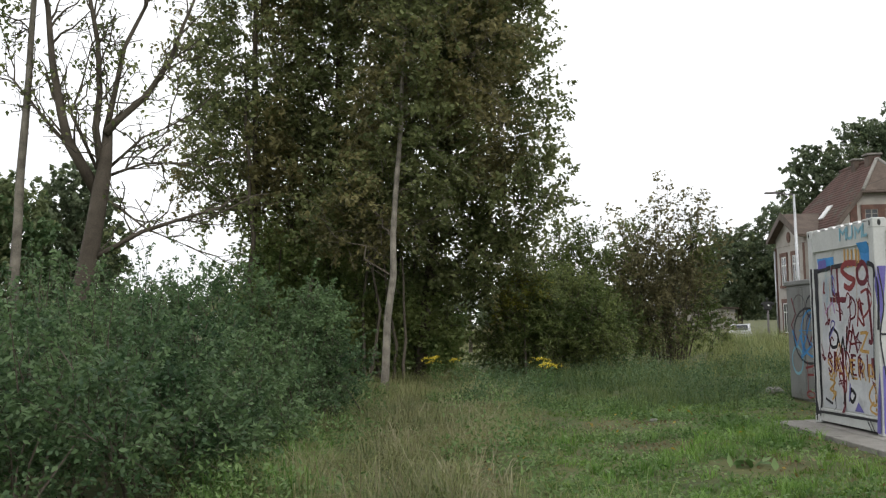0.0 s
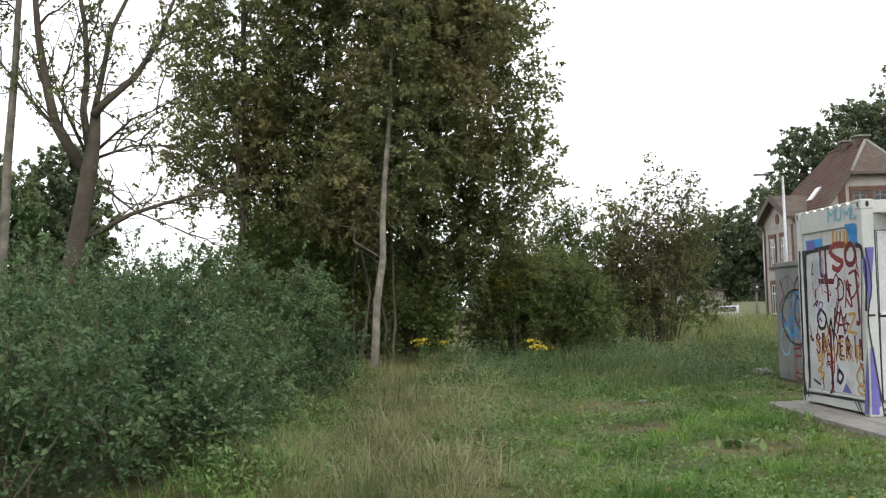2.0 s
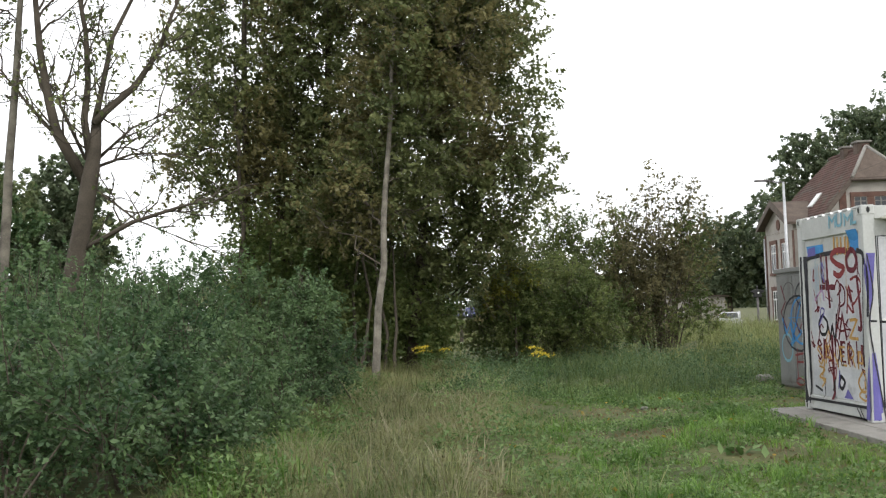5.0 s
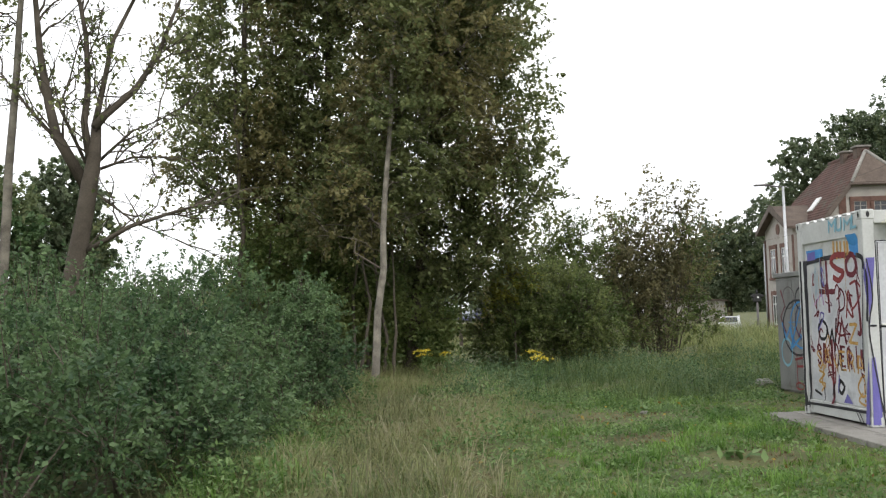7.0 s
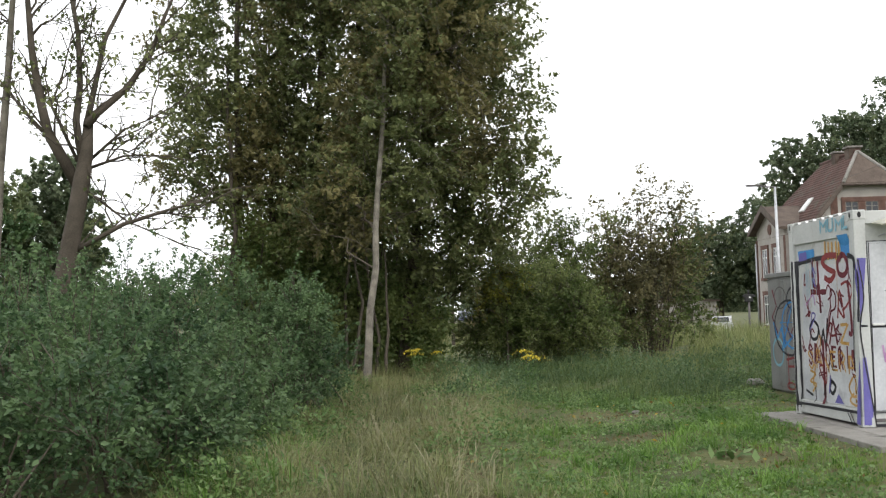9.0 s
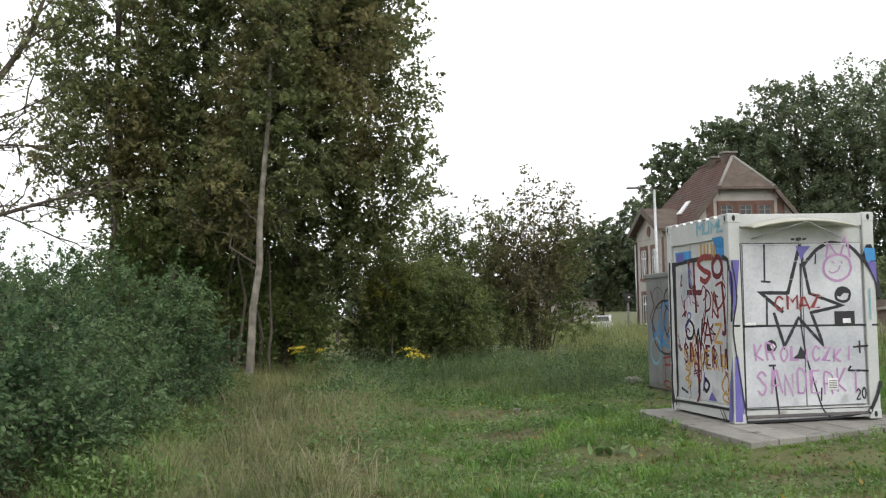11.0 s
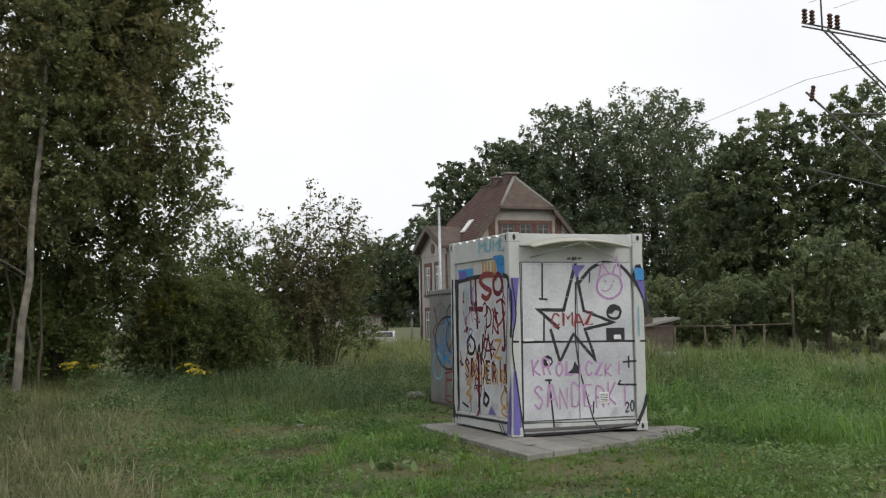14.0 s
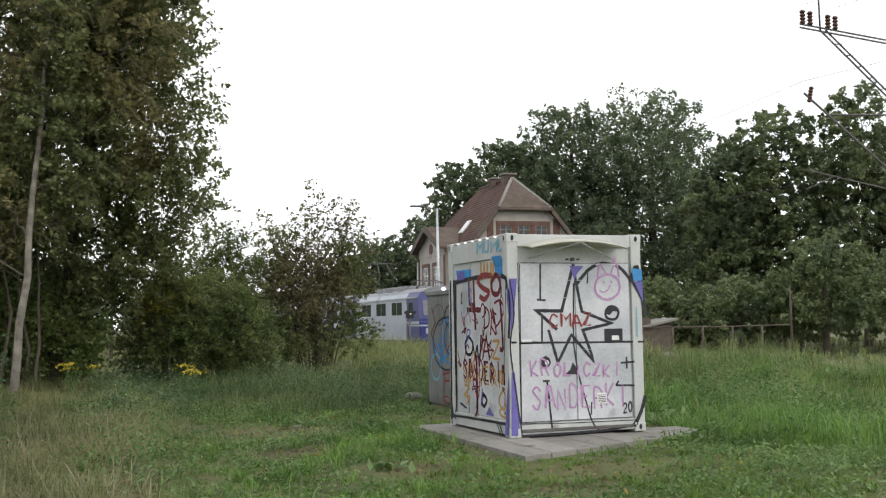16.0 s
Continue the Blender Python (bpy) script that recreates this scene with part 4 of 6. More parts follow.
def white_car():
    ob = thing("parked_car", pose(22.5, 86.0, -0.45, 0, 0, -13), "small white hatchback parked beyond the railway", "car")
    side = [(-2.0, 0.35), (2.0, 0.35), (2.05, 0.8), (1.1, 0.95), (0.5, 1.42), (-1.3, 1.46), (-1.95, 1.0), (-2.05, 0.6)]
    bm = prism(side, "x", -0.82, 0.82)
    bm.transform(pose(0, 0, 0, 0, 0, 180))
    bmesh.ops.bevel(bm, geom=bm.edges[:], offset=0.07, segments=2, affect="EDGES")
    part("body", bm, M_CARWHITE, ob)
    part("rear_window", prism([(-1.62, 1.02), (-1.38, 1.02), (-1.28, 1.36), (-1.4, 1.36)], "x", -0.6, 0.6), M_GLASS, ob)
    part("windscreen", prism([(-1.93, 1.04), (-1.85, 1.04), (-1.38, 1.38), (-1.46, 1.4)], "x", -0.55, 0.55), M_GLASS, ob)
    for s in (-1, 1):
        for y in (-1.25, 1.25):
            part("wheel", tube([(s * 0.7, y, 0.3), (s * 0.86, y, 0.3)], 0.3, 14), M_RUBBER, ob)
        part("side_window", box((s * 0.8, -0.9, 1.0), (s * 0.83, 1.1, 1.33)), M_GLASS, ob)
    return ob


white_car()


# ---- the railway ----
def railway():
    bed = thing("railway_track", pose(0, 0, 0), "straight ballasted railway track with steel rails", "railway track", kind="structure")
    ys = [-60, 0, 60, 120, 200, 300, 450, 700]
    bm = bmesh.new()
    rows = []
    for y in ys:
        c = track_x(y)
        rows.append([bm.verts.new((c + o, y, RAIL_Z + z)) for o, z in ((-3.2, -0.7), (-1.9, -0.2), (1.9, -0.2), (3.2, -0.7))])
    for a, b in zip(rows, rows[1:]):
        for k in range(3):
            bm.faces.new((a[k], a[k + 1], b[k + 1], b[k]))
    bmesh.ops.recalc_face_normals(bm, faces=bm.faces)
    part("ballast_bed", bm, M_BALLAST, bed)
    for s in (-0.75, 0.75):
        bm = bmesh.new()
        prev = None
        for y in ys:
            c = track_x(y) + s
            ring = [bm.verts.new((c + o, y, RAIL_Z + z)) for o, z in ((-0.07, -0.17), (0.07, -0.17), (0.036, -0.04), (0.036, 0), (-0.036, 0), (-0.036, -0.04))]
            if prev:
                for k in range(6):
                    bm.faces.new((prev[k], prev[(k + 1) % 6], ring[(k + 1) % 6], ring[k]))
            prev = ring
        bmesh.ops.recalc_face_normals(bm, faces=bm.faces)
        part("rail", bm, M_RAIL, bed)
    first = None
    for k in range(140):
        y = 14 + 0.62 * k
        if first is None:
            first = box((-1.3, -0.13, -0.24), (1.3, 0.13, -0.13), 0.015)
            me_ob = part("sleeper", first, M_CONCRETE, bed)
        else:
            me_ob = new("sleeper", me_ob.data)
            me_ob.parent = bed
        me_ob.location = (track_x(y), y, RAIL_Z)
    return bed


railway()


def mast(y, side=4.25):
    """A lattice catenary mast beyond the track: crossarm with insulators, bracket and steady arm."""
    x = track_x(y)
    ob = thing("catenary_mast", pose(x + side, y, -0.6), "steel catenary mast with bracket arms and insulators", "catenary mast", group="catenary masts")
    for s in (-0.16, 0.16):
        part("mast_leg", box((s - 0.05, -0.06, 0), (s + 0.05, 0.06, 9.6)), M_RUSTSTEEL, ob)
    for k in range(12):
        a = 0.3 + k * 0.78
        part("lacing", tube([(-0.16, -0.05, a), (0.16, -0.05, a + 0.39), (-0.16, -0.05, a + 0.78)], 0.02, 5), M_RUSTSTEEL, ob)
    for z in (10.45, 10.55):
        part("crossarm", tube([(-4.3, 0, z), (0.6, 0, z - 0.48)], 0.026, 6), M_RUSTSTEEL, ob)
    part("brace", tube([(-3.62, -0.05, 10.36), (-0.15, -0.05, 7.5)], 0.03, 6), M_RUSTSTEEL, ob)
    part("brace", tube([(-3.4, 0.05, 10.44), (-0.1, 0.05, 7.72)], 0.03, 6), M_RUSTSTEEL, ob)
    for k in range(9):
        a = k / 9
        part("brace_lacing", tube([(-3.62 + 3.47 * a, 0, 10.36 - 2.86 * a), (-3.4 + 3.3 * (a + 0.04), 0, 10.44 - 2.72 * (a + 0.04))], 0.018, 5), M_RUSTSTEEL, ob)
    for xx in (-4.2, -3.95, -3.35, -3.1):
        bm = bmesh.new()
        z0 = 10.57 - 0.098 * (xx + 4.3)
        for k in range(4):
            add_tube(bm, [(xx, 0, z0 + k * 0.1), (xx, 0, z0 + 0.05 + k * 0.1), (xx, 0, z0 + 0.1 + k * 0.1)], [0.05, 0.09, 0.05], 10)
        part("insulator", bm, M_INSUL, ob)
    part("top_spike", tube([(-3.62, 0, 10.4), (-3.65, 0, 12.0)], 0.028, 6), M_RUSTSTEEL, ob)
    arm = part("bracket_tube", tube([(-0.1, 0, 5.4), (-4.25, 0, 8.55)], 0.034, 8), M_RUSTSTEEL, ob)
    part("stay_tube", tube([(-0.1, 0, 8.1), (-3.4, 0, 7.95)], 0.03, 8), M_RUSTSTEEL, ob)
    part("steady_arm", tube([(-0.9, 0, 5.75), (-4.3, 0, 6.35)], 0.02, 6), M_RUSTSTEEL, arm)
    part("drop_arm", tube([(-3.3, 0, 6.2), (-4.3, 0, 5.8)], 0.016, 6), M_RUSTSTEEL, arm)
    bm = bmesh.new()
    for k in range(5):
        add_tube(bm, [(-4.1 + 0.02 * k, 0, 8.3 + 0.09 * k), (-4.08 + 0.02 * k, 0, 8.34 + 0.09 * k), (-4.07 + 0.02 * k, 0, 8.39 + 0.09 * k)], [0.04, 0.08, 0.04], 8)
    part("insulator", bm, M_INSUL, arm)
    return ob


MASTS = (27.0, 111.0, 195.0, 279.0)
for yy in MASTS:
    mast(yy)


def wires():
    ob = thing("overhead_wires", pose(0, 0, 0), "thin overhead contact and messenger wires", "overhead wire")
    ends = (-57.0, *MASTS, 363.0)
    for dx, z, sag, r in ((0.0, 8.3, 1.3, 0.006), (0.0, 5.4, 0.06, 0.006), (0.2, 10.55, 1.0, 0.005), (1.05, 10.45, 1.0, 0.005)):
        pts = []
        for a, b in zip(ends, ends[1:] if z < 9 else ends[1:2]):
            for k in range(11):
                s = k / 10
                y = a + (b - a) * s
                pts.append((track_x(y) + dx, y, z - sag * 4 * s * (1 - s)))
        part("wire", tube(pts, r, 5), M_WIRE, ob)
    return ob


wires()


def pipe_fence():
    ob = thing("pipe_fence", pose(0, 0, 0), "low rusty pipe railing along the far side of the track", "fence")
    a, b = Vector((24.2, 46.0, -0.2)), Vector((31.4, 45.0, -0.2))
    for z in (1.45,):
        part("rail", tube([a + Vector((0, 0, z)), (a + b) / 2 + Vector((0, 0, z - 0.04)), b + Vector((0, 0, z))], 0.028, 8), M_WOODTRIM, ob)
    for k in range(6):
        p = a.lerp(b, k / 5)
        part("post", tube([p, p + Vector((0, 0, 1.42))], 0.05, 8), M_WOODTRIM, ob)
    part("tall_post", tube([b, b + Vector((0, 0, 3.3))], [0.065, 0.05], 8), M_BARK, ob)
    return ob


pipe_fence()


# ---- trees, bushes and the hedge ----
SWAYING = []


def limb(bm, rng, a, b, r0, r1, wobble=0.06, n=6):
    a, b = Vector(a), Vector(b)
    pts = []
    ln = (b - a).length
    for k in range(n + 1):
        s = k / n
        w = Vector(rng.normal(0, 1, 3)) * wobble * ln * (s * (1 - s) * 2)
        pts.append(a.lerp(b, s) + w)
    add_tube(bm, pts, [r0 + (r1 - r0) * k / n for k in range(n + 1)], 7, cap=False)
    return pts


def tree(name, base, top, r, blobs, count, size, mats, label, seed, bark=None, limbs=10, shares=(1.0,), group="", shell=0.5, trunks=(), category="tree", per=26, twig=0.0, loose=0.05):
    """A tapered trunk with limbs that reach into the blobs, and a crown of many leaves."""
    rng = np.random.default_rng(seed)
    base, top = Vector(base), Vector(top)
    ob = thing(name, Matrix.Translation(base), label, category, group)
    bm = bmesh.new()
    bark = bark or M_BARK
    stem = limb(bm, rng, (0, 0, -0.15), top - base, r, r * 0.35, 0.004, 10)
    part("trunk", bm, bark, ob)
    for b2, t2, r2 in trunks:
        bm = bmesh.new()
        limb(bm, rng, Vector(b2) - base, Vector(t2) - base, r2, r2 * 0.4, 0.015, 8)
        part("trunk", bm, bark, ob)
    for k in range(limbs):
        b = blobs[k % len(blobs)]
        d = Vector(rng.normal(0, 1, 3)).normalized()
        tip = Vector(b[:3]) + Vector((d.x * b[3], d.y * b[4], d.z * b[5])) * 0.85 - base
        i = min(range(len(stem)), key=lambda j: abs(stem[j].z - (tip.z - 0.55 * Vector((tip.x - stem[j].x, tip.y - stem[j].y)).length)))
        bm = bmesh.new()
        pts = limb(bm, rng, stem[i], tip, r * 0.3 * (1 - i / 14), 0.012, 0.1)
        for s in (2, 3, 4):
            limb(bm, rng, pts[s], pts[s] + Vector(rng.normal(0, 1, 3)) * (tip - stem[i]).length * 0.22, r * 0.1, 0.008, 0.1, 4)
        part("limb", bm, M_DARKBARK, ob)
    if twig:
        c, rows = sprays(rng, blobs, count, twig, per, shell, 0.2, loose)
        if category == "bush" or name == "maple_tree":
            v, f = twig_mesh([p - np.array(base) for p in rows], 0.012, 0.004)
            tagged(raw("twig_mass", v, f, bark, ob), kind="stuff")
    else:
        c = clumps(rng, blobs, count, shell, per)
    c = c - np.array(base)
    c = c[c[:, 2] > 0.05]
    v, f = leaves(c, size, rng)
    n = len(c)
    # leaves of one colour gather in patches
    patch = np.sin(c[:, 0] * 1.7 + seed) + np.cos(c[:, 2] * 1.3 + c[:, 1]) + rng.normal(0, 0.5, n)
    slots = np.zeros(n, int)
    if len(mats) > 1:
        edges = np.quantile(patch, np.cumsum(shares)[:-1])
        slots = np.searchsorted(edges, patch)
    crown = raw("crown", v, f, mats, ob, slots=np.concatenate([slots, slots]))
    if name in ("maple_tree", "bush"):
        SWAYING.append((crown, 0.12 if name == "maple_tree" else 0.35))
    return ob


MAPLE_MIX, MIX = (M_MAPLE, M_MAPLE_DRY), (0.8, 0.2)
tree("maple_tree", (-1.4, 25.4, 0), (-0.75, 28.4, 9.5), 0.102,
     [(-0.6, 28.6, 6.4, 1.7, 1.8, 1.9), (0.2, 28.6, 8.6, 2.0, 2.0, 2.0), (-1.4, 28.0, 4.7, 1.3, 1.0, 1.1), (-2.3, 28.2, 4.2, 0.9, 0.9, 0.7), (0.5, 29.2, 11.2, 2.2, 2.2, 2.2)],
     36000, 0.15, MAPLE_MIX, "young maple with a pale slim trunk and browning leaves", 3, M_PALEBARK, 16, (0.6, 0.4), "maple clump", shell=0.35, twig=0.95, loose=0.1)
tree("maple_tree", (-0.75, 31.8, 0), (0.8, 31.5, 12.5), 0.17,
     [(1.2, 31, 7.4, 2.1, 2.3, 2.9), (0.8, 31, 11, 2.3, 2.5, 2.9), (1.7, 30.8, 5.0, 1.6, 1.7, 1.5), (0.8, 31.2, 3.5, 1.7, 1.5, 1.0), (0.5, 31.6, 2.6, 0.9, 0.9, 0.6), (1.2, 32.4, 3.0, 0.9, 0.8, 0.7), (-0.2, 32.0, 2.3, 0.7, 0.6, 0.7), (-0.6, 31.5, 13.5, 3, 3, 2)],
     62000, 0.155, MAPLE_MIX, "dense dark green maple beside the path", 4, M_DARKBARK, 14, MIX, "maple clump", shell=0.2, twig=1.0, loose=0.1)
tree("maple_tree", (-3.2, 31.5, 0), (-2.6, 31.5, 12.5), 0.19,
     [(-2.4, 31.5, 8.5, 2.4, 2.4, 3.4), (-2.6, 31.5, 12.6, 2.8, 2.8, 2.4), (-1.8, 31.8, 5.2, 1.7, 1.8, 1.6), (-3.6, 31, 6.0, 1.3, 1.5, 1.3), (-2.9, 31, 3.9, 1.4, 1.2, 1.0)],
     50000, 0.155, MAPLE_MIX, "maple with several straight stems in a thicket", 5, M_BARK, 14, MIX, "maple clump", shell=0.2, twig=1.0, loose=0.1,
     trunks=[((-2.5, 32, 0), (-2.2, 32.4, 8), 0.1), ((-4.0, 30.8, 0), (-4.2, 31, 8), 0.11), ((-3.0, 30.8, 0), (-3.4, 31, 7), 0.08)])
tree("maple_tree", (-5.2, 31, 0), (-5.0, 31, 11.5), 0.16,
     [(-5.0, 31, 9.4, 2.0, 2.4, 3.0), (-5.3, 30.6, 6.6, 1.7, 1.8, 1.7), (-4.6, 31, 12.8, 2.4, 2.4, 2.0), (-6.2, 30.5, 5.6, 1.1, 1.2, 0.7), (-4.3, 30.6, 5.0, 1.1, 1.2, 1.2)],
     34000, 0.15, MAPLE_MIX, "thin maple with sparse lower leaves", 6, M_BARK, 14, (0.7, 0.3), "maple clump", shell=0.25, twig=1.0, loose=0.1,
     trunks=[((-5.0, 29.5, 0), (-5.1, 29.7, 8), 0.09)])


def undergrowth():
    rng = np.random.default_rng(12)
    ob = thing("undergrowth", pose(0, 0, 0), "dark shady undergrowth beneath the maples", "undergrowth", kind="stuff")
    c = clumps(rng, [(-4.6, 29.8, 2.8, 1.2, 0.7, 2.0), (-3.0, 30.0, 2.3, 1.2, 0.7, 2.1), (-1.5, 30.4, 1.7, 0.8, 0.6, 1.7), (0.0, 31.0, 1.3, 0.7, 0.6, 1.2), (-1.4, 33.5, 1.6, 1.5, 1.0, 1.7), (-3.6, 33.5, 1.8, 1.6, 1.0, 2.0), (-4.9, 33, 2.0, 1.2, 1.0, 2.2), (-2.5, 35, 3.5, 2.5, 0.8, 2), (-4.6, 35, 3.5, 1.7, 0.8, 2), (-0.9, 35.5, 3.2, 1.2, 0.8, 1.6), (-3.0, 36, 5.2, 2.8, 0.8, 1.8), (-0.4, 34.5, 1.2, 0.8, 0.8, 1.3), (-2.2, 35.5, 1.6, 1.6, 0.7, 1.8), (-4.5, 35.5, 1.6, 1.6, 0.7, 1.9)], 76000, 0.1, 20)
    c = c[c[:, 2] > 0.02]
    v, f = leaves(c, 0.14, rng)
    raw("leaves", v, f, M_BUSH, ob)
    bm = bmesh.new()
    for k in range(30):
        x, y = rng.uniform(-5.6, -0.6), rng.uniform(29.2, 34)
        limb(bm, rng, (x, y, -0.1), (x + rng.normal(0, 0.4), y, rng.uniform(2.5, 6)), 0.05, 0.02, 0.05, 5)
    tagged(part("stem_mass", bm, M_BARK, ob), kind="stuff")


undergrowth()


def forked_tree():
    rng = np.random.default_rng(21)
    ob = thing("forked_tree", pose(-7.5, 23, 0), "grey forked tree with mostly bare upper branches", "tree")
    o = Vector((-7.5, 23, 0))

    def line(pts, r0, r1, name="limb"):
        bm = bmesh.new()
        n = len(pts)
        p3 = [Vector((a, 23 + (0.15 * math.sin(3 * b)), b)) - o for a, b in pts]
        add_tube(bm, p3, [r0 + (r1 - r0) * k / (n - 1) for k in range(n)], 8)
        tips = []
        for k in range(1, n):
            for _ in range(3):
                s = p3[k - 1].lerp(p3[k], rng.uniform(0, 1))
                d = (p3[k] - p3[k - 1]).normalized() + Vector(rng.normal(0, 0.55, 3)) + Vector((0, 0, 0.25))
                e = s + d.normalized() * rng.uniform(0.5, 1.5)
                q = limb(bm, rng, s, e, max(r1, 0.025) * 0.75, 0.009, 0.08, 4)
                tips += [s.lerp(e, rng.uniform(0.4, 1)) for _ in range(4)]
                for j in (1, 2, 3):
                    e2 = q[j] + (d.normalized() * 0.6 + Vector(rng.normal(0, 0.6, 3))) * rng.uniform(0.3, 0.7)
                    limb(bm, rng, q[j], e2, 0.009, 0.005, 0.08, 3)
                    tips += [q[j].lerp(e2, rng.uniform(0.5, 1)) for _ in range(2)]
        part(name, bm, M_BARK, ob)
        return tips

    bm = bmesh.new()
    add_tube(bm, [Vector(p) - o for p in ((-7.75, 23, -0.1), (-7.33, 23, 2.7), (-7.09, 23, 3.9), (-6.97, 23, 4.6), (-6.86, 23, 5.2), (-6.82, 23, 5.8))], [0.25, 0.205, 0.18, 0.175, 0.13, 0.1], 12)
    part("trunk", bm, M_BARK, ob)
    tips = line([(-7.08, 4.5), (-7.61, 5.57), (-7.81, 6.3), (-7.97, 7.3), (-8.05, 8.4), (-8.3, 10)], 0.13, 0.04)
    tips += line([(-6.98, 4.8), (-7.03, 5.8), (-7.02, 6.6), (-6.98, 7.6), (-7.2, 8.6), (-7.2, 10)], 0.09, 0.03)
    tips += line([(-6.82, 5.7), (-6.72, 6.5), (-6.44, 7.5), (-6.0, 8.4), (-5.8, 9.5)], 0.075, 0.025)
    tips += line([(-6.82, 5.7), (-6.6, 5.95), (-6.04, 6.5), (-5.54, 7.2), (-5.2, 7.9), (-4.9, 8.8)], 0.1, 0.025)
    tips += line([(-7.08, 5.0), (-7.56, 6.15), (-7.4, 6.8), (-7.1, 7.6)], 0.04, 0.012)
    tips += line([(-7.71, 5.6), (-8.2, 6.15), (-8.5, 6.55), (-8.9, 7.0)], 0.04, 0.01)
    tips += line([(-6.85, 5.0), (-6.05, 5.6), (-5.5, 5.8)], 0.035, 0.012)
    tips += line([(-6.88, 4.85), (-6.13, 5.08), (-5.4, 5.08)], 0.035, 0.012)
    tips += line([(-7.22, 3.1), (-6.1, 3.65), (-5.1, 3.95), (-4.5, 4.1)], 0.06, 0.015)
    tips += line([(-6.98, 4.45), (-6.0, 3.7), (-5.1, 3.3)], 0.03, 0.008)
    c = np.array([tuple(t) for t in tips])
    c = c[rng.uniform(0, 1, len(c)) < np.clip((c[:, 2] - 1.5) / 6, 0.18, 0.8)]
    c = np.repeat(c, 2, 0) + rng.normal(0, 0.08, (2 * len(c), 3))
    v, f = leaves(c, 0.13, rng, droop=0.6)
    raw("crown", v, f, M_MAPLE, ob)
    return ob


forked_tree()
tree("slim_tree", (-9.05, 23.2, 0), (-8.3, 23.2, 10.0), 0.135, [(-9.5, 23, 8.6, 1.0, 1.2, 1.2), (-8.4, 23, 10.0, 1.4, 1.4, 1.4)], 2600, 0.13,
     (M_MAPLE,), "slim grey leaning tree with few leaves", 31, M_PALEBARK, 6)


def hedge():
    rng = np.random.default_rng(7)
    ob = thing("hedge", pose(0, 0, 0), "thick unclipped dark green privet hedge", "hedge")
    blobs = [(-2.0, 19, 0.6, 0.6, 1.0, 0.75), (-2.7, 18, 0.9, 0.9, 1.2, 1.05), (-3.7, 18.4, 1.75, 0.9, 1.2, 0.85), (-4.6, 17.3, 1.3, 1.4, 1.5, 1.3), (-5.8, 16, 1.2, 1.5, 1.6, 1.15), (-3.4, 15.6, 0.9, 1.0, 1.3, 1.05),
             (-4.5, 14.2, 1.05, 1.2, 1.4, 1.15), (-3.3, 12.9, 0.8, 0.95, 1.2, 0.9), (-4.6, 12, 1.0, 1.3, 1.3, 1.1), (-3.2, 10.6, 0.65, 0.95, 1.1, 0.8), (-4.5, 9.8, 0.9, 1.3, 1.3, 1.0),
             (-7.0, 14, 1.2, 1.6, 1.8, 1.15), (-7.6, 18, 1.35, 1.8, 1.8, 1.2), (-5.8, 19.5, 1.5, 1.6, 1.4, 1.2), (-9.4, 18, 1.3, 1.6, 1.8, 1.2), (-6.2, 11, 1.0, 1.5, 1.6, 1.0), (-3.2, 8.6, 0.6, 0.9, 1.0, 0.75)]
    blobs += [(-2.15, 18.4, 1.35, 0.5, 0.8, 0.75), (-2.3, 15.6, 0.5, 0.55, 1.0, 0.65), (-2.45, 13.4, 0.45, 0.5, 0.9, 0.55), (-2.1, 20.6, 0.55, 0.5, 0.9, 0.8), (-2.6, 11.2, 0.4, 0.5, 0.9, 0.5)]
    lumps = []
    for b in blobs:
        for _ in range(9):
            d = rng.normal(0, 1, 3)
            d = d / np.linalg.norm(d)
            d[2] = abs(d[2]) * 0.9 - 0.2
            q = rng.uniform(0.26, 0.5)
            lumps.append((b[0] + d[0] * b[3] * 0.9, b[1] + d[1] * b[4] * 0.9, b[2] + d[2] * b[5] * 0.88, q, q, q * 1.15))
    inner = [(*b[:3], b[3] * 0.8, b[4] * 0.8, b[5] * 0.8) for b in blobs]
    fill = clumps(rng, inner, 42000, 0.5, 20)
    c, rows = sprays(rng, lumps, 120000, 0.42, 30, 0.15, 0.45, 0.035)
    new_c, new_rows = sprays(rng, [(*b[:2], b[2] + 0.1, *b[3:]) for b in blobs], 16000, 0.78, 26, 0.82, 1.2, 0.032)
    for name, pts, mats in (("fill", fill, (M_HEDGE,)), ("leaves", c, (M_HEDGE, M_SPRIG)), ("shoot_mass", new_c, (M_SPRIG,))):
        pts = pts[pts[:, 2] > 0.03]
        v, f = leaves(pts, 0.067, rng, droop=-0.1, wide=0.55)
        lot = np.sin(pts[:, 0] * 1.9 + pts[:, 1] * 0.8) + np.cos(pts[:, 1] * 1.3 - pts[:, 2] * 1.7) + 0.55 * (pts[:, 0] + 4.0) + 0.1 * (pts[:, 1] - 14) + rng.normal(0, 0.4, len(pts))
        slots = np.where((lot > 0.7) & (len(mats) > 1), 1, 0)
        tagged(raw(name, v, f, mats, ob, slots=np.concatenate([slots, slots])), kind="stuff")
    v, f = twig_mesh([np.concatenate([a, b]) for a, b in zip(rows, new_rows)], 0.006, 0.0025)
    tagged(raw("twig_mass", v, f, M_DARKBARK, ob), kind="stuff")
    bm = bmesh.new()
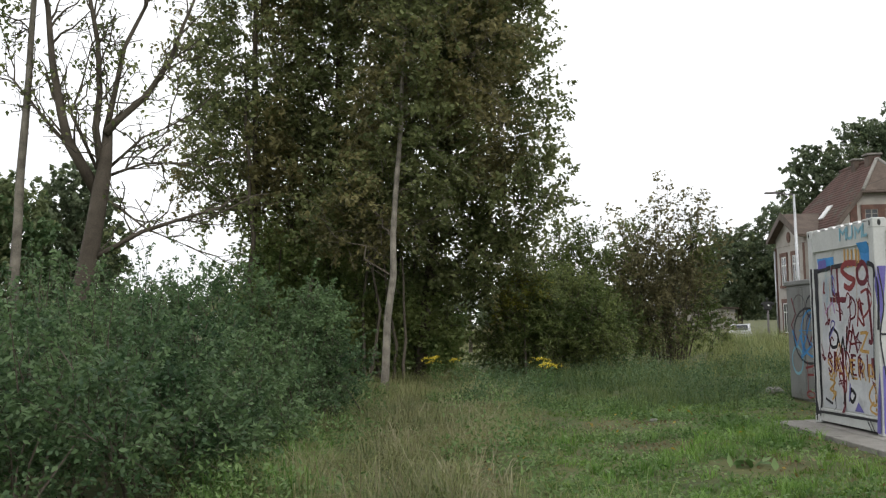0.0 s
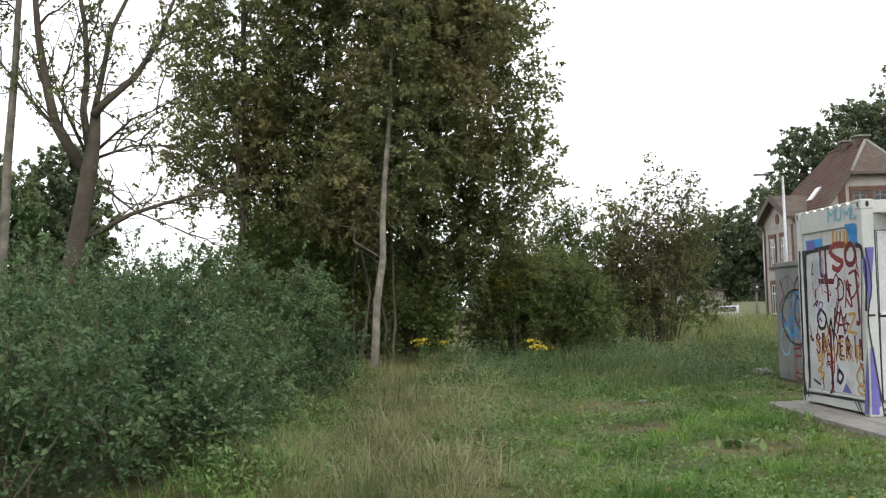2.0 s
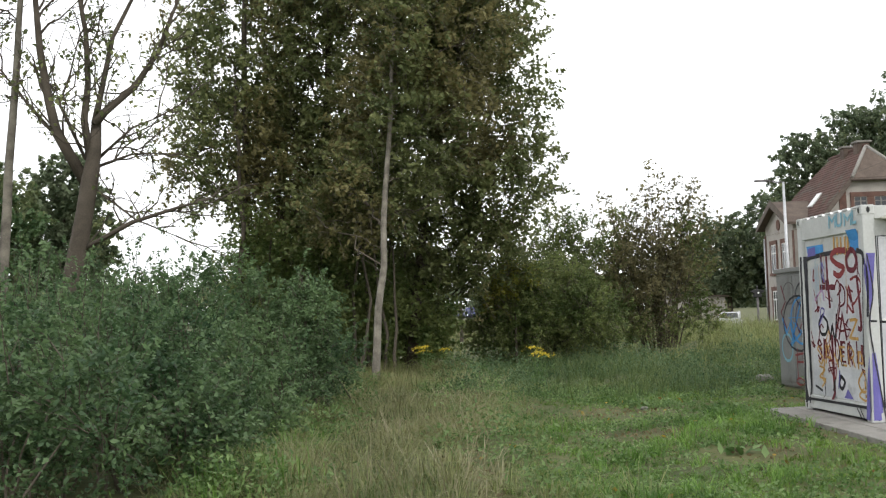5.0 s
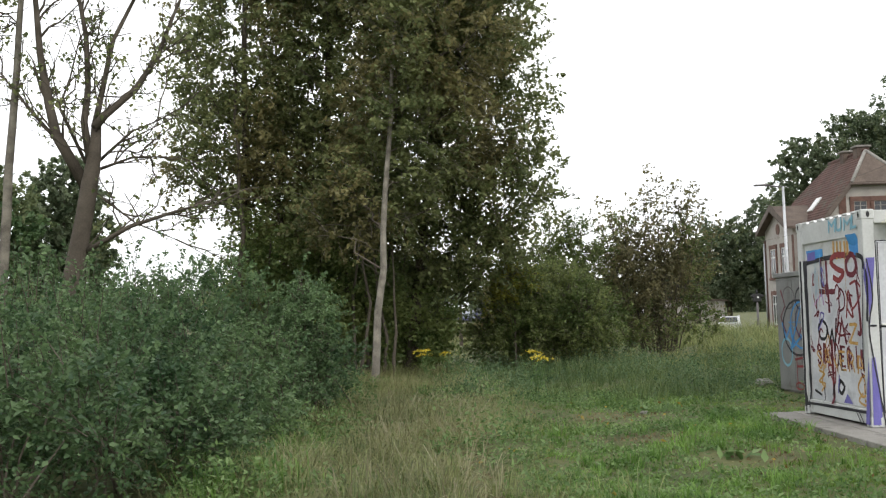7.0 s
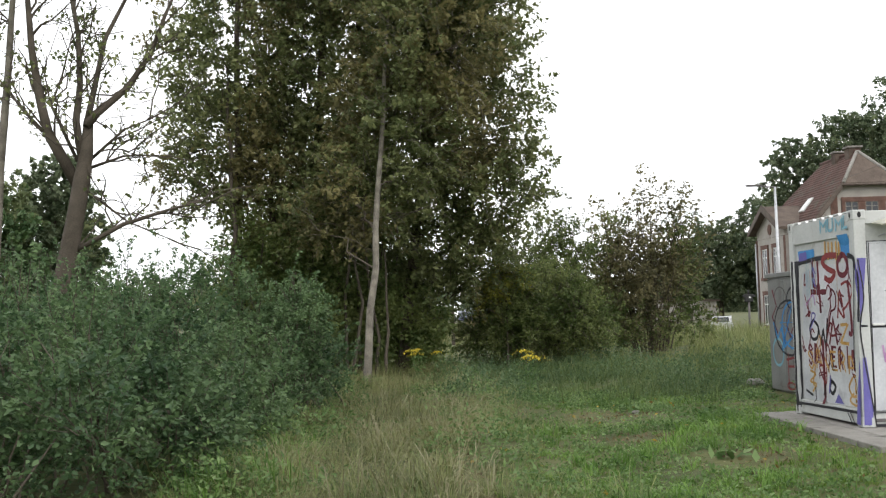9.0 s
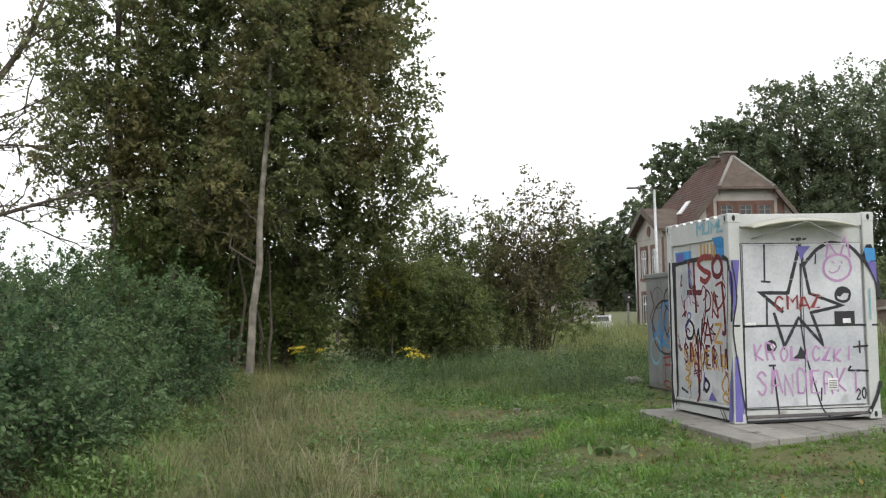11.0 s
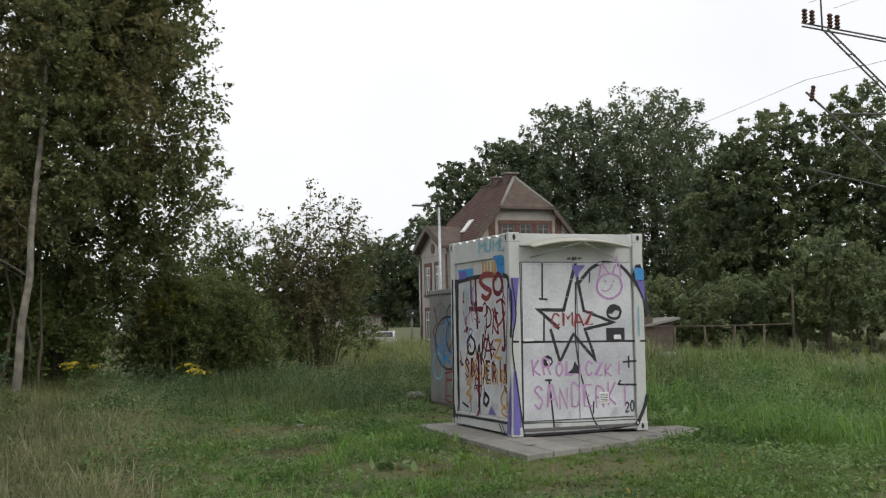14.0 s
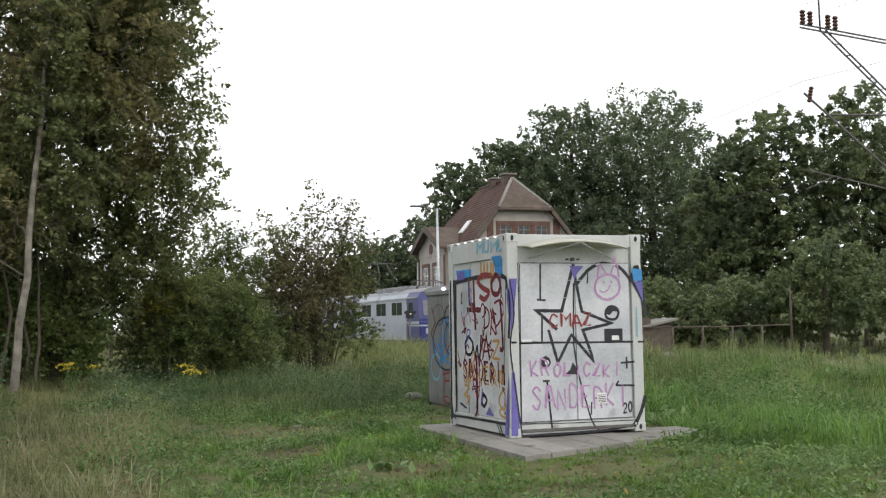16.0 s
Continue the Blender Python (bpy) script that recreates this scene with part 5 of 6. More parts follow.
    for k in range(140):
        b = blobs[int(rng.integers(0, len(blobs)))]
        p = Vector((b[0], b[1], 0.0)) + Vector((rng.normal(0, 0.3), rng.normal(0, 0.3), 0))
        limb(bm, rng, p, Vector(b[:3]) + Vector((rng.normal(0, b[3] * 0.25), rng.normal(0, b[4] * 0.25), b[5] * rng.uniform(0, 0.7))), 0.016, 0.006, 0.06, 4)
    tagged(part("stem_mass", bm, M_DARKBARK, ob), kind="stuff")
    return ob


hedge()
tree("bush", (2.8, 33, 0), (3.0, 33, 3.0), 0.06,
     [(1.9, 33, 0.9, 0.95, 1.0, 1.0), (2.6, 32.8, 1.5, 1.2, 1.2, 1.35), (3.7, 33.6, 1.7, 1.3, 1.3, 1.5), (2.6, 33, 2.5, 0.8, 0.8, 0.7), (4.4, 33, 1.3, 1.0, 1.1, 1.2)],
     60000, 0.085, (M_BUSH,), "dense dark green bush by the old path", 41, M_DARKBARK, 10, shell=0.3, category="bush", twig=0.55)
tree("bush", (2.3, 32.2, 0), (2.3, 32.2, 2.8), 0.04,
     [(2.1, 31.9, 2.6, 0.6, 0.5, 0.4), (1.9, 31.9, 2.0, 0.35, 0.4, 0.45), (2.7, 31.9, 2.5, 0.5, 0.4, 0.4)],
     3600, 0.085, (M_BUSH, M_GOLD), "bush with leaves turning yellow", 46, M_DARKBARK, 6, (0.4, 0.6), shell=0.2, category="bush", twig=0.45)
tree("bush", (4.0, 37, 0), (4.0, 37, 4.2), 0.05,
     [(3.3, 37, 3.2, 1.1, 0.9, 0.8), (4.6, 37, 3.4, 0.9, 0.8, 0.8), (4.2, 37, 4.2, 0.6, 0.5, 0.5), (5.1, 37, 3.9, 0.4, 0.4, 0.6), (4.2, 37, 1.8, 1.6, 1.0, 1.5)],
     17000, 0.1, (M_BUSH,), "tall light bush behind the dense one", 42, M_DARKBARK, 10, shell=0.1, category="bush", twig=0.8)
tree("bush", (7.6, 38, 0.1), (7.7, 38, 4.4), 0.06,
     [(6.6, 38, 2.5, 1.4, 1.4, 1.6), (8.3, 38.4, 2.5, 1.25, 1.2, 1.5), (7.4, 38, 3.4, 1.3, 0.9, 0.9), (6.2, 37.6, 1.2, 1.3, 1.2, 1.1), (7.4, 37.6, 1.3, 1.1, 1.0, 0.9), (5.6, 38, 3.0, 0.8, 0.8, 0.9), (9.0, 38, 1.2, 0.7, 0.7, 0.5), (8.6, 38, 4.0, 0.5, 0.5, 0.6), (6.6, 38, 4.3, 0.5, 0.5, 0.5)],
     34000, 0.1, (M_RUSSET, M_BUSH), "tall russet bush with thin upright twigs", 43, M_DARKBARK, 12, (0.6, 0.4), shell=0.1, category="bush", twig=0.7)


def twigs():
    """Sparse leafy twigs that stand out of the russet bush."""
    rng = np.random.default_rng(44)
    ob = thing("leafy_shoots", pose(7.6, 38, 0.2), "thin leafy shoots growing above the russet bush", "shoots", kind="stuff")
    bm, c = bmesh.new(), []
    for x, z in ((-0.1, 6.2), (0.1, 5.8), (-0.35, 5.5), (0.75, 5.6), (1.05, 5.3), (1.4, 5.6), (-1.7, 5.1), (-1.5, 4.7), (-2.0, 4.6), (0.5, 5.4), (1.7, 5.0), (-0.7, 5.0), (0.3, 5.2), (0.9, 4.9), (1.2, 5.0), (-0.2, 5.1), (1.5, 4.6), (-1.8, 4.3), (-1.2, 4.5), (2.0, 4.3)):
        pts = limb(bm, rng, (x * 0.3, 0, 0), (x, rng.normal(0, 0.3), z), 0.025, 0.005, 0.03, 8)
        for p in pts[4:]:
            for _ in range(30):
                c.append(tuple(p + Vector(rng.normal(0, 0.14, 3))))
    part("stem_mass", bm, M_DARKBARK, ob)
    v, f = leaves(np.array(c), 0.15, rng)
    raw("leaves", v, f, M_RUSSET, ob)
    SWAYING.append((ob, 0.4))


twigs()


def far_tree(x, y, z0, h, w, seed, mats=(M_FAR,), shares=(1.0,), n=9000, size=0.5, label="large dark green broadleaf tree across the railway", group="trees across the railway"):
    rng = np.random.default_rng(seed)
    blobs = []
    for k in range(54):
        a, s = k * 2.4 + rng.normal(0, 0.25), (k + 0.5) / 54
        up = math.cos(radians(8 + 122 * s ** 0.72))
        rr = 0.41 * w * math.sqrt(1 - up * up) * rng.uniform(0.9, 1.03)
        q = w * rng.uniform(0.125, 0.18)
        blobs.append((x + rr * math.cos(a), y + rr * math.sin(a), z0 + h * (0.5 + 0.41 * up) * rng.uniform(0.97, 1.02), q, q, q * 0.8))
    blobs += [(x, y, z0 + h * 0.5, w * 0.38, w * 0.38, h * 0.36)] * 3
    return tree("broadleaf_tree", (x, y, z0), (x, y, z0 + h * 0.8), w * 0.035, blobs, n, size, mats, label, seed, M_DARKBARK, 10, shares, group, shell=0.25, per=22, twig=w * 0.07, loose=w * 0.016)


for k, (x, y, h, w) in enumerate(((46.5, 86, 22, 15), (40.5, 89, 21.3, 12), (35.5, 91, 18.6, 9.5), (31, 92, 17.0, 7.5), (30, 114, 11.2, 9), (35, 111, 14, 10), (26.3, 117, 8.2, 6.5), (45, 65.5, 17.2, 8.4), (49.2, 62, 17.8, 9), (42.3, 67, 14.6, 6.4),
                                  (53.5, 61, 16.5, 9), (47, 78, 14, 10), (51, 86, 16, 10), (39, 80, 10, 9), (58, 70, 17, 11))):
    light = k in (7, 8, 9, 10)
    far_tree(x, y, -0.3, h, w, 60 + k, (M_FAR, M_FARB), (0.35, 0.65) if light else (0.92, 0.08), 44000 if k < 3 else 24000 if k in (3, 4, 5, 6, 7, 8, 9, 10) else 7000, 0.32 if k < 3 else 0.34)
for k, (x, y, h, w) in enumerate(((37, 50, 6.2, 6), (34, 53.5, 4.2, 6), (43, 52, 5.5, 6), (31.5, 58, 4.2, 6), (48, 56, 6, 7), (39, 55, 4.5, 6))):
    far_tree(x, y, -0.4, h, w, 90 + k, (M_FARB, M_FAR), (0.85, 0.15), 13000, 0.24, "rounded green shrub beyond the railway", "shrubs beyond the railway")
for k, (x, y, h, w) in enumerate(((-17.3, 43, 8.4, 5.6), (-15.7, 48, 9.6, 4.6), (-21, 46, 8, 6))):
    far_tree(x, y, -0.2, h, w, 110 + k, (M_FARB, M_SPRIG) if k == 0 else (M_FAR, M_FARB), (0.5, 0.5) if k == 0 else (0.85, 0.15), 26000, 0.24, "green tree behind the hedge", "trees behind the hedge")


def far_woods():
    rng = np.random.default_rng(130)
    ob = thing("far_woods", pose(0, 0, 0), "distant belt of woods on the horizon", "woods", kind="stuff")
    blobs = []
    for k in range(150):
        a = radians(-38 + 90 * k / 149)
        r = 620 + 60 * math.sin(k * 1.7)
        blobs.append((r * math.sin(a), r * math.cos(a), 9, 17, 9, 12 + 2.5 * math.sin(k * 2.3)))
    c = clumps(rng, blobs, 26000, 0.3, 12)
    v, f = leaves(c, 5.6, rng)
    raw("leaves", v, f, M_FAR, ob)
    blobs = [(-1.6 - 2.4 * k, 120 + 5 * k, 2.4, 2.6, 1.5, 2.6) for k in range(6)] + [(-7, 70, 2, 4, 2, 2), (-13, 75, 2.5, 4, 2, 2.5), (-20, 70, 2.5, 5, 2, 2.4), (-27, 66, 2, 5, 2, 2.4)]
    c = clumps(rng, blobs, 14000, 0.3)
    v, f = leaves(c, 0.3, rng)
    raw("scrub", v, f, M_FARB, ob)


far_woods()


# ---- grass and weeds ----
def blades(rng, x, y, h, w, lean, az, bend=0.5):
    """Grass blades of three triangles that arch over towards az."""
    n = len(x)
    L = lean * h * rng.uniform(0.15, 1, n)
    s = np.stack([-np.sin(az), np.cos(az), np.zeros(n)], 1) * (w / 2)[:, None]
    p = np.stack([x, y, height(x, y) - 0.02], 1)
    d = np.stack([np.cos(az), np.sin(az), np.zeros(n)], 1)
    mid = p + d * (L * 0.35)[:, None] + np.array([0, 0, 1.0]) * (h * 0.62)[:, None]
    tip = p + d * L[:, None] + np.array([0, 0, 1.0]) * (h * (1 - 0.25 * bend))[:, None]
    v = np.stack([p - s, p + s, mid + s * 0.75, mid - s * 0.75, tip], 1)
    i = np.arange(n)[:, None] * 5
    f = np.concatenate([i + np.array(q) for q in ((0, 1, 2), (0, 2, 3), (3, 2, 4))], 0)
    return v.reshape(-1, 3), f


def open_ground(x, y):
    """False on the slab and under the cabinet."""
    on = (x > 4.54) & (x < 7.84) & (y > 11.5 + (x - 4.62) * 0.475) & (y < np.where(x < 7.1, 15.9, 14.5))
    cab = (x > 6.1) & (x < 8.2) & (y > 18.5) & (y < 21.4)
    return ~(on | cab)


def patchy(x, y, s):
    return 0.5 + 0.25 * (np.sin(x * s + 1.3 * np.sin(y * s * 0.7)) + np.cos(y * s * 0.8 + 1.7 * np.sin(x * s * 0.6)))


def path_line(y):
    """The trodden line between the dry grass and the green clearing."""
    return 0.35 + 0.05 * (np.minimum(y, 26) - 10) + 0.12 * np.sin(y * 0.9)


WORN = ((3.2, 11.6, 0.7, 0.8), (2.5, 13.6, 0.9, 0.8), (2.6, 16.8, 1.0, 1.1), (4.9, 10.6, 0.8, 0.5), (4.6, 8.3, 0.7, 0.5), (4.2, 9.6, 0.6, 0.4), (6.0, 17.6, 0.8, 0.7), (1.3, 17.6, 0.5, 1.1), (4.4, 12.6, 0.2, 1.6))


def worn(x, y):
    """Spots where the turf is trodden thin and brown."""
    out = 0 * x
    for a, b, rx, ry in WORN:
        out = np.maximum(out, np.exp(-((x - a) / rx) ** 2 - ((y - b) / ry) ** 2))
    track = np.exp(-((x - path_line(y)) / 0.3) ** 2) * (0.45 + 0.55 * patchy(x, y, 1.9)) * (y < 26)
    return np.clip(np.maximum(out, track) * 1.15 + 0.25 * (patchy(x * 2.1, y, 1.7) - 0.5), 0, 1)


def turf(x, y):
    """How much of the turf is left."""
    return np.clip(1.05 - 1.2 * worn(x, y), 0, 1)


def sward(name, label, seed, n, xr, yr, hr, w, lean, material, keep, tuft=14, bend=0.5, wide=0.14):
    """Tufts of grass whose blades fan out from each tuft's middle."""
    rng = np.random.default_rng(seed)
    m = n // tuft
    x, y = rng.uniform(*xr, m), rng.uniform(*yr, m)
    ok = rng.uniform(0, 1, m) < keep(x, y)
    x, y = x[ok], y[ok]
    k = np.repeat(np.arange(len(x)), tuft)
    big = rng.uniform(0, 1, len(x)) ** 1.6
    big = np.clip(big * (0.35 + 1.3 * patchy(x + 7, y - 3, 1.25)), 0, 1.15)
    hh = (hr[0] + (hr[1] - hr[0]) * big)[k] * rng.uniform(0.55, 1.1, len(k))
    sp = (0.02 + wide * hr[1] * big)[k]
    dx, dy = rng.normal(0, 1, len(k)), rng.normal(0, 1, len(k))
    az = np.arctan2(dy, dx) + rng.normal(0, 0.7, len(k))
    wind = rng.uniform(0, 2 * np.pi, len(x))[k]
    az = np.where(rng.uniform(0, 1, len(k)) < 0.3, wind, az)
    x, y = x[k] + dx * sp, y[k] + dy * sp
    ok = open_ground(x, y) & (x < 0.86 * y + 0.8) & (x > -0.45 * y - 0.5)
    x, y, hh, az = x[ok], y[ok], hh[ok], az[ok]
    v, f = blades(rng, x, y, hh, w * rng.uniform(0.6, 1.3, len(x)), lean, az, bend)
    return tagged(raw(name, v, f, material), label, "grass", kind="stuff")


def left_edge(y):
    """Where the hedge's foot ends."""
    return -1.9 - 0.04 * (y - 10)


sward("short_grass", "short trodden green grass of the clearing", 201, 120000, (-1, 15), (6.6, 24), (0.03, 0.13), 0.011, 1.3, M_BLADE,
      lambda x, y: turf(x, y) * smooth(-0.6, 0.8, x - path_line(y) + 1.0 * (patchy(x, y, 0.7) - 0.5)))
sward("clearing_grass", "fine short grass between the worn spots", 231, 42000, (1.0, 8.2), (6.6, 11.8), (0.03, 0.14), 0.009, 1.5, M_BLADE,
      lambda x, y: (0.45 + 0.55 * patchy(x, y, 1.7)) * turf(x, y))
sward("lush_grass", "thick bright green grass in patches", 208, 96000, (0.6, 15), (6.8, 22), (0.06, 0.26), 0.012, 1.3, M_LUSH,
      lambda x, y: np.maximum(smooth(0.52, 0.68, patchy(x + 4, y, 0.55)), np.exp(-((x - 3.9) / 0.55) ** 2 - ((y - 14.2) / 1.6) ** 2)) * smooth(0.5, 1.1, x - path_line(y)) * turf(x, y), tuft=20)
sward("rank_grass", "rank green grass and weeds beside the slab", 217, 76000, (7, 19), (6.8, 25), (0.12, 0.62), 0.012, 1.4, M_LUSH,
      lambda x, y: smooth(7.4, 9.0, x + 0.3 * (y - 11)) * (0.3 + 0.7 * patchy(x, y, 0.9)), tuft=26, bend=1.0, wide=0.2)
sward("brown_thatch", "flattened brown grass in worn spots", 209, 66000, (-0.4, 15), (6.8, 26), (0.02, 0.09), 0.012, 2.8, M_THATCH,
      lambda x, y: 0.95 * worn(x, y) + 0.08)
sward("dry_grass", "long dry straw-coloured grass beside the path", 202, 74000, (-3.4, 2.2), (8.5, 30), (0.12, 0.62), 0.0075, 2.3, M_STRAW,
      lambda x, y: (1 - smooth(-0.5, 0.45, x - path_line(y) + 0.5 * (patchy(x, y, 1.6) - 0.5))) * smooth(-0.6, 0.2, x - left_edge(y)) * (0.2 + 0.95 * patchy(x, y, 1.6)) * (0.5 + 0.5 * smooth(10, 14, y)) + 0.02, tuft=30, bend=2.0, wide=0.2)
sward("path_grass", "green grass mixed with the straw beside the path", 207, 80000, (-3.0, 4.0), (8.5, 31), (0.08, 0.42), 0.009, 1.9, M_TALL,
      lambda x, y: (1 - smooth(0.3, 1.6, x - path_line(y))) * smooth(-0.6, 0.2, x - left_edge(y)) * (0.2 + 0.75 * patchy(x + 2, y + 1, 1.4)) * (1 - 0.7 * worn(x, y)), tuft=24, bend=1.3, wide=0.17)
sward("straw_stems", "pale dead grass stems bent over the path's edge", 235, 5200, (-2.6, 1.4), (8.6, 24), (0.25, 0.75), 0.009, 2.4, M_STALK,
      lambda x, y: (1 - smooth(-0.3, 0.4, x - path_line(y))) * smooth(0.35, 0.75, patchy(x + 1, y, 1.5)), tuft=9, bend=1.4, wide=0.16)
sward("hedge_foot_grass", "long fresh green grass leaning out under the hedge", 232, 12000, (-3.4, -0.9), (8.4, 21), (0.2, 0.6), 0.012, 1.7, M_LUSH,
      lambda x, y: smooth(0.75, 0.1, np.abs(x - left_edge(y) - 0.15)) * (0.3 + 0.7 * patchy(x, y, 1.5)), tuft=26, bend=1.6, wide=0.14)
sward("tall_grass", "tall uncut meadow grass on the bank", 203, 116000, (3, 34), (14, 62), (0.3, 0.9), 0.012, 1.0, M_TALL,
      lambda x, y: smooth(-12.5, -9, x - track_x(y)) * (1 - smooth(-4.4, -3.2, x - track_x(y))) * smooth(13, 20, y))
sward("bank_straw", "pale seeding stems among the bank's tall grass", 210, 45000, (3, 34), (14, 62), (0.4, 1.05), 0.009, 0.7, M_STRAW,
      lambda x, y: smooth(-11, -8, x - track_x(y)) * (1 - smooth(-4.2, -3.2, x - track_x(y))) * smooth(15, 24, y) * patchy(x, y, 0.5))
sward("meadow_grass", "mixed meadow grass before the bushes", 218, 46000, (0, 10), (17, 34), (0.1, 0.6), 0.011, 1.2, M_DEEP,
      lambda x, y: smooth(18.5, 24, y + 0.2 * x) * (0.3 + 0.7 * patchy(x + 3, y, 1.2)))
sward("far_straw", "pale dry grass far along the old path", 219, 16000, (-8, 13), (58, 210), (0.35, 0.9), 0.06, 0.9, M_STRAW, lambda x, y: (x - track_x(y) < -4) * 1.0)
sward("slab_edge_grass", "grass growing up against the slab's edge", 215, 9000, (4.2, 8.6), (11.0, 15.5), (0.08, 0.3), 0.01, 1.2, M_BLADE,
      lambda x, y: smooth(0.35, 0.1, np.abs(y - (11.46 + (x - 4.62) * 0.475))) * smooth(5.2, 6.2, x) + smooth(0.5, 0.1, np.abs(x - 7.95)))
sward("far_grass", "rough grass running on along the old path", 204, 42000, (-9, 16), (27, 95), (0.15, 0.5), 0.022, 0.7, M_TALL, lambda x, y: 0.75 + 0 * x)
sward("trackside_grass", "grass on the far side of the railway", 206, 18000, (22, 60), (25, 95), (0.3, 0.8), 0.045, 0.6, M_TALL, lambda x, y: (x - track_x(y) > 3.2) * 1.0)


def weeds(seed, n, xr, yr, hr, keep, label, material=M_WEED, size=0.07, wide=0.4, reach=0.09):
    rng = np.random.default_rng(seed)
    x, y = rng.uniform(*xr, n), rng.uniform(*yr, n)
    ok = open_ground(x, y) & (x < 0.86 * y + 0.8) & (rng.uniform(0, 1, n) < keep(x, y))
    x, y = x[ok], y[ok]
    hh = hr[0] + (hr[1] - hr[0]) * rng.uniform(0, 1, len(x)) * np.clip(0.25 + 1.1 * patchy(x - 5, y + 2, 1.4), 0.2, 1)
    c = []
    for a, b, h, z in zip(x, y, hh, height(x, y)):
        m = 14
        s = rng.uniform(0.1, 1, m)
        c.append(np.stack([a + rng.normal(0, reach, m), b + rng.normal(0, reach, m), z + h * s], 1))
    c = np.concatenate(c)
    v, f = leaves(c, size, rng, droop=-0.3, wide=wide)
    return tagged(raw("weeds", v, f, material), label, "weeds", kind="stuff")


weeds(211, 4600, (0.2, 9.5), (16, 34), (0.12, 0.8), lambda x, y: smooth(18, 23, y + 0.2 * x) * smooth(0.4, 0.7, patchy(x, y, 1.5)), "leafy green weeds and nettles before the bushes", M_NETTLE)
weeds(214, 900, (-3.0, -0.6), (9, 22), (0.2, 0.7), lambda x, y: smooth(0.9, 0.2, x - left_edge(y)) * patchy(x, y, 1.2), "tall weeds along the hedge foot")
weeds(212, 9500, (3.5, 18), (6.8, 25), (0.06, 0.36), lambda x, y: smooth(6, 9, x + 0.25 * (12 - y)) * np.clip(patchy(x, y, 1.3) + 0.15, 0, 1), "low leafy weeds round the slab")
weeds(216, 6000, (0.6, 9), (7, 22), (0.04, 0.17), lambda x, y: (0.25 + 0.75 * smooth(0.4, 0.65, patchy(x - 2, y + 3, 1.3))) * turf(x, y) * smooth(0.2, 0.9, x - path_line(y)), "flat clover and plantain in the clearing", M_WEED, 0.05, 0.6, 0.1)
weeds(213, 2600, (-2.2, 1.2), (9, 27), (0.15, 0.6), lambda x, y: smooth(0.45, 0.75, patchy(x, y, 1.7)) * 0.8, "weeds among the dry grass")


weeds(233, 420, (2.0, 14), (6.8, 20), (0.08, 0.3), lambda x, y: smooth(0.5, 0.75, patchy(x + 1, y, 1.6)) * (0.25 + 0.75 * smooth(6, 8, x)) * 0.9, "broad-leaved docks and burdock in the rough grass", M_WEED, 0.17, 0.5, 0.12)
weeds(234, 3400, (6, 17), (8, 24), (0.2, 0.6), lambda x, y: smooth(7.5, 8.6, x + 0.2 * (y - 12)) * smooth(0.4, 0.7, patchy(x, y, 1.3)), "tall leafy weeds standing in the meadow", M_WEED, 0.085, 0.4, 0.1)


def goldenrod(x, y, h, n, seed):
    rng = np.random.default_rng(seed)
    z = float(height(x, y))
    ob = thing("goldenrod", pose(x, y, z), "yellow goldenrod in flower among the weeds", "flower", group="goldenrod")
    bm = bmesh.new()
    c = []
    for k in range(n):
        e = Vector((rng.normal(0, 0.12), rng.normal(0, 0.1), h * rng.uniform(0.85, 1.05)))
        limb(bm, rng, (rng.normal(0, 0.05), rng.normal(0, 0.05), 0), e, 0.01, 0.004, 0.03, 4)
        for j in range(6):
            a = rng.uniform(0, 2 * np.pi)
            for s in rng.uniform(0, 1, 16):
                q = Vector((0.2 * s * math.cos(a), 0.2 * s * math.sin(a), 0.08 * s - 0.13 * s * s))
                c.append(tuple(e + q + Vector(rng.normal(0, 0.014, 3))))
    tagged(part("stem_mass", bm, M_WEED, ob), kind="stuff")
    v, f = leaves(np.array(c), 0.035, rng)
    tagged(raw("flowers", v, f, M_FLOWER, ob), kind="stuff")
    lc = np.stack([rng.normal(0, 0.12, 160), rng.normal(0, 0.12, 160), rng.uniform(0.1, 0.85, 160) * h], 1)
    v, f = leaves(lc, 0.1, rng, wide=0.25)
    raw("leaves", v, f, M_WEED, ob)
    SWAYING.append((ob, 2.0))
    return ob


goldenrod(1.88, 21.0, 0.86, 3, 301)
goldenrod(-0.2, 27.0, 0.8, 3, 302)
goldenrod(0.35, 28.5, 0.7, 1, 303)


def old_post():
    ob = thing("old_post", pose(1.45, 62, -0.1), "weathered grey post beside the old path", "post")
    part("shaft", box((-0.1, -0.1, -0.2), (0.1, 0.1, 2.1), 0.03), M_BARK, ob)


old_post()


def pale_stone(x, y, r, seed):
    rng = np.random.default_rng(seed)
    bm = bmesh.new()
    bmesh.ops.create_icosphere(bm, subdivisions=2, radius=r)
    for v in bm.verts:
        v.co = Vector((v.co.x * 1.4, v.co.y, v.co.z * 0.7)) * float(rng.uniform(0.85, 1.1))
    ob = part("stone", bm, M_CONCRETE)
    ob.location = (x, y, float(height(x, y)) + r * 0.4)
    return tagged(ob, "pale rough stone lying in the grass", "stone", group="loose stones")


pale_stone(24.5, 44.2, 0.5, 1)
pale_stone(6.6, 22.8, 0.14, 2)
pale_stone(5.5, 24.0, 0.09, 3)
pale_stone(3.2, 17.5, 0.05, 4)


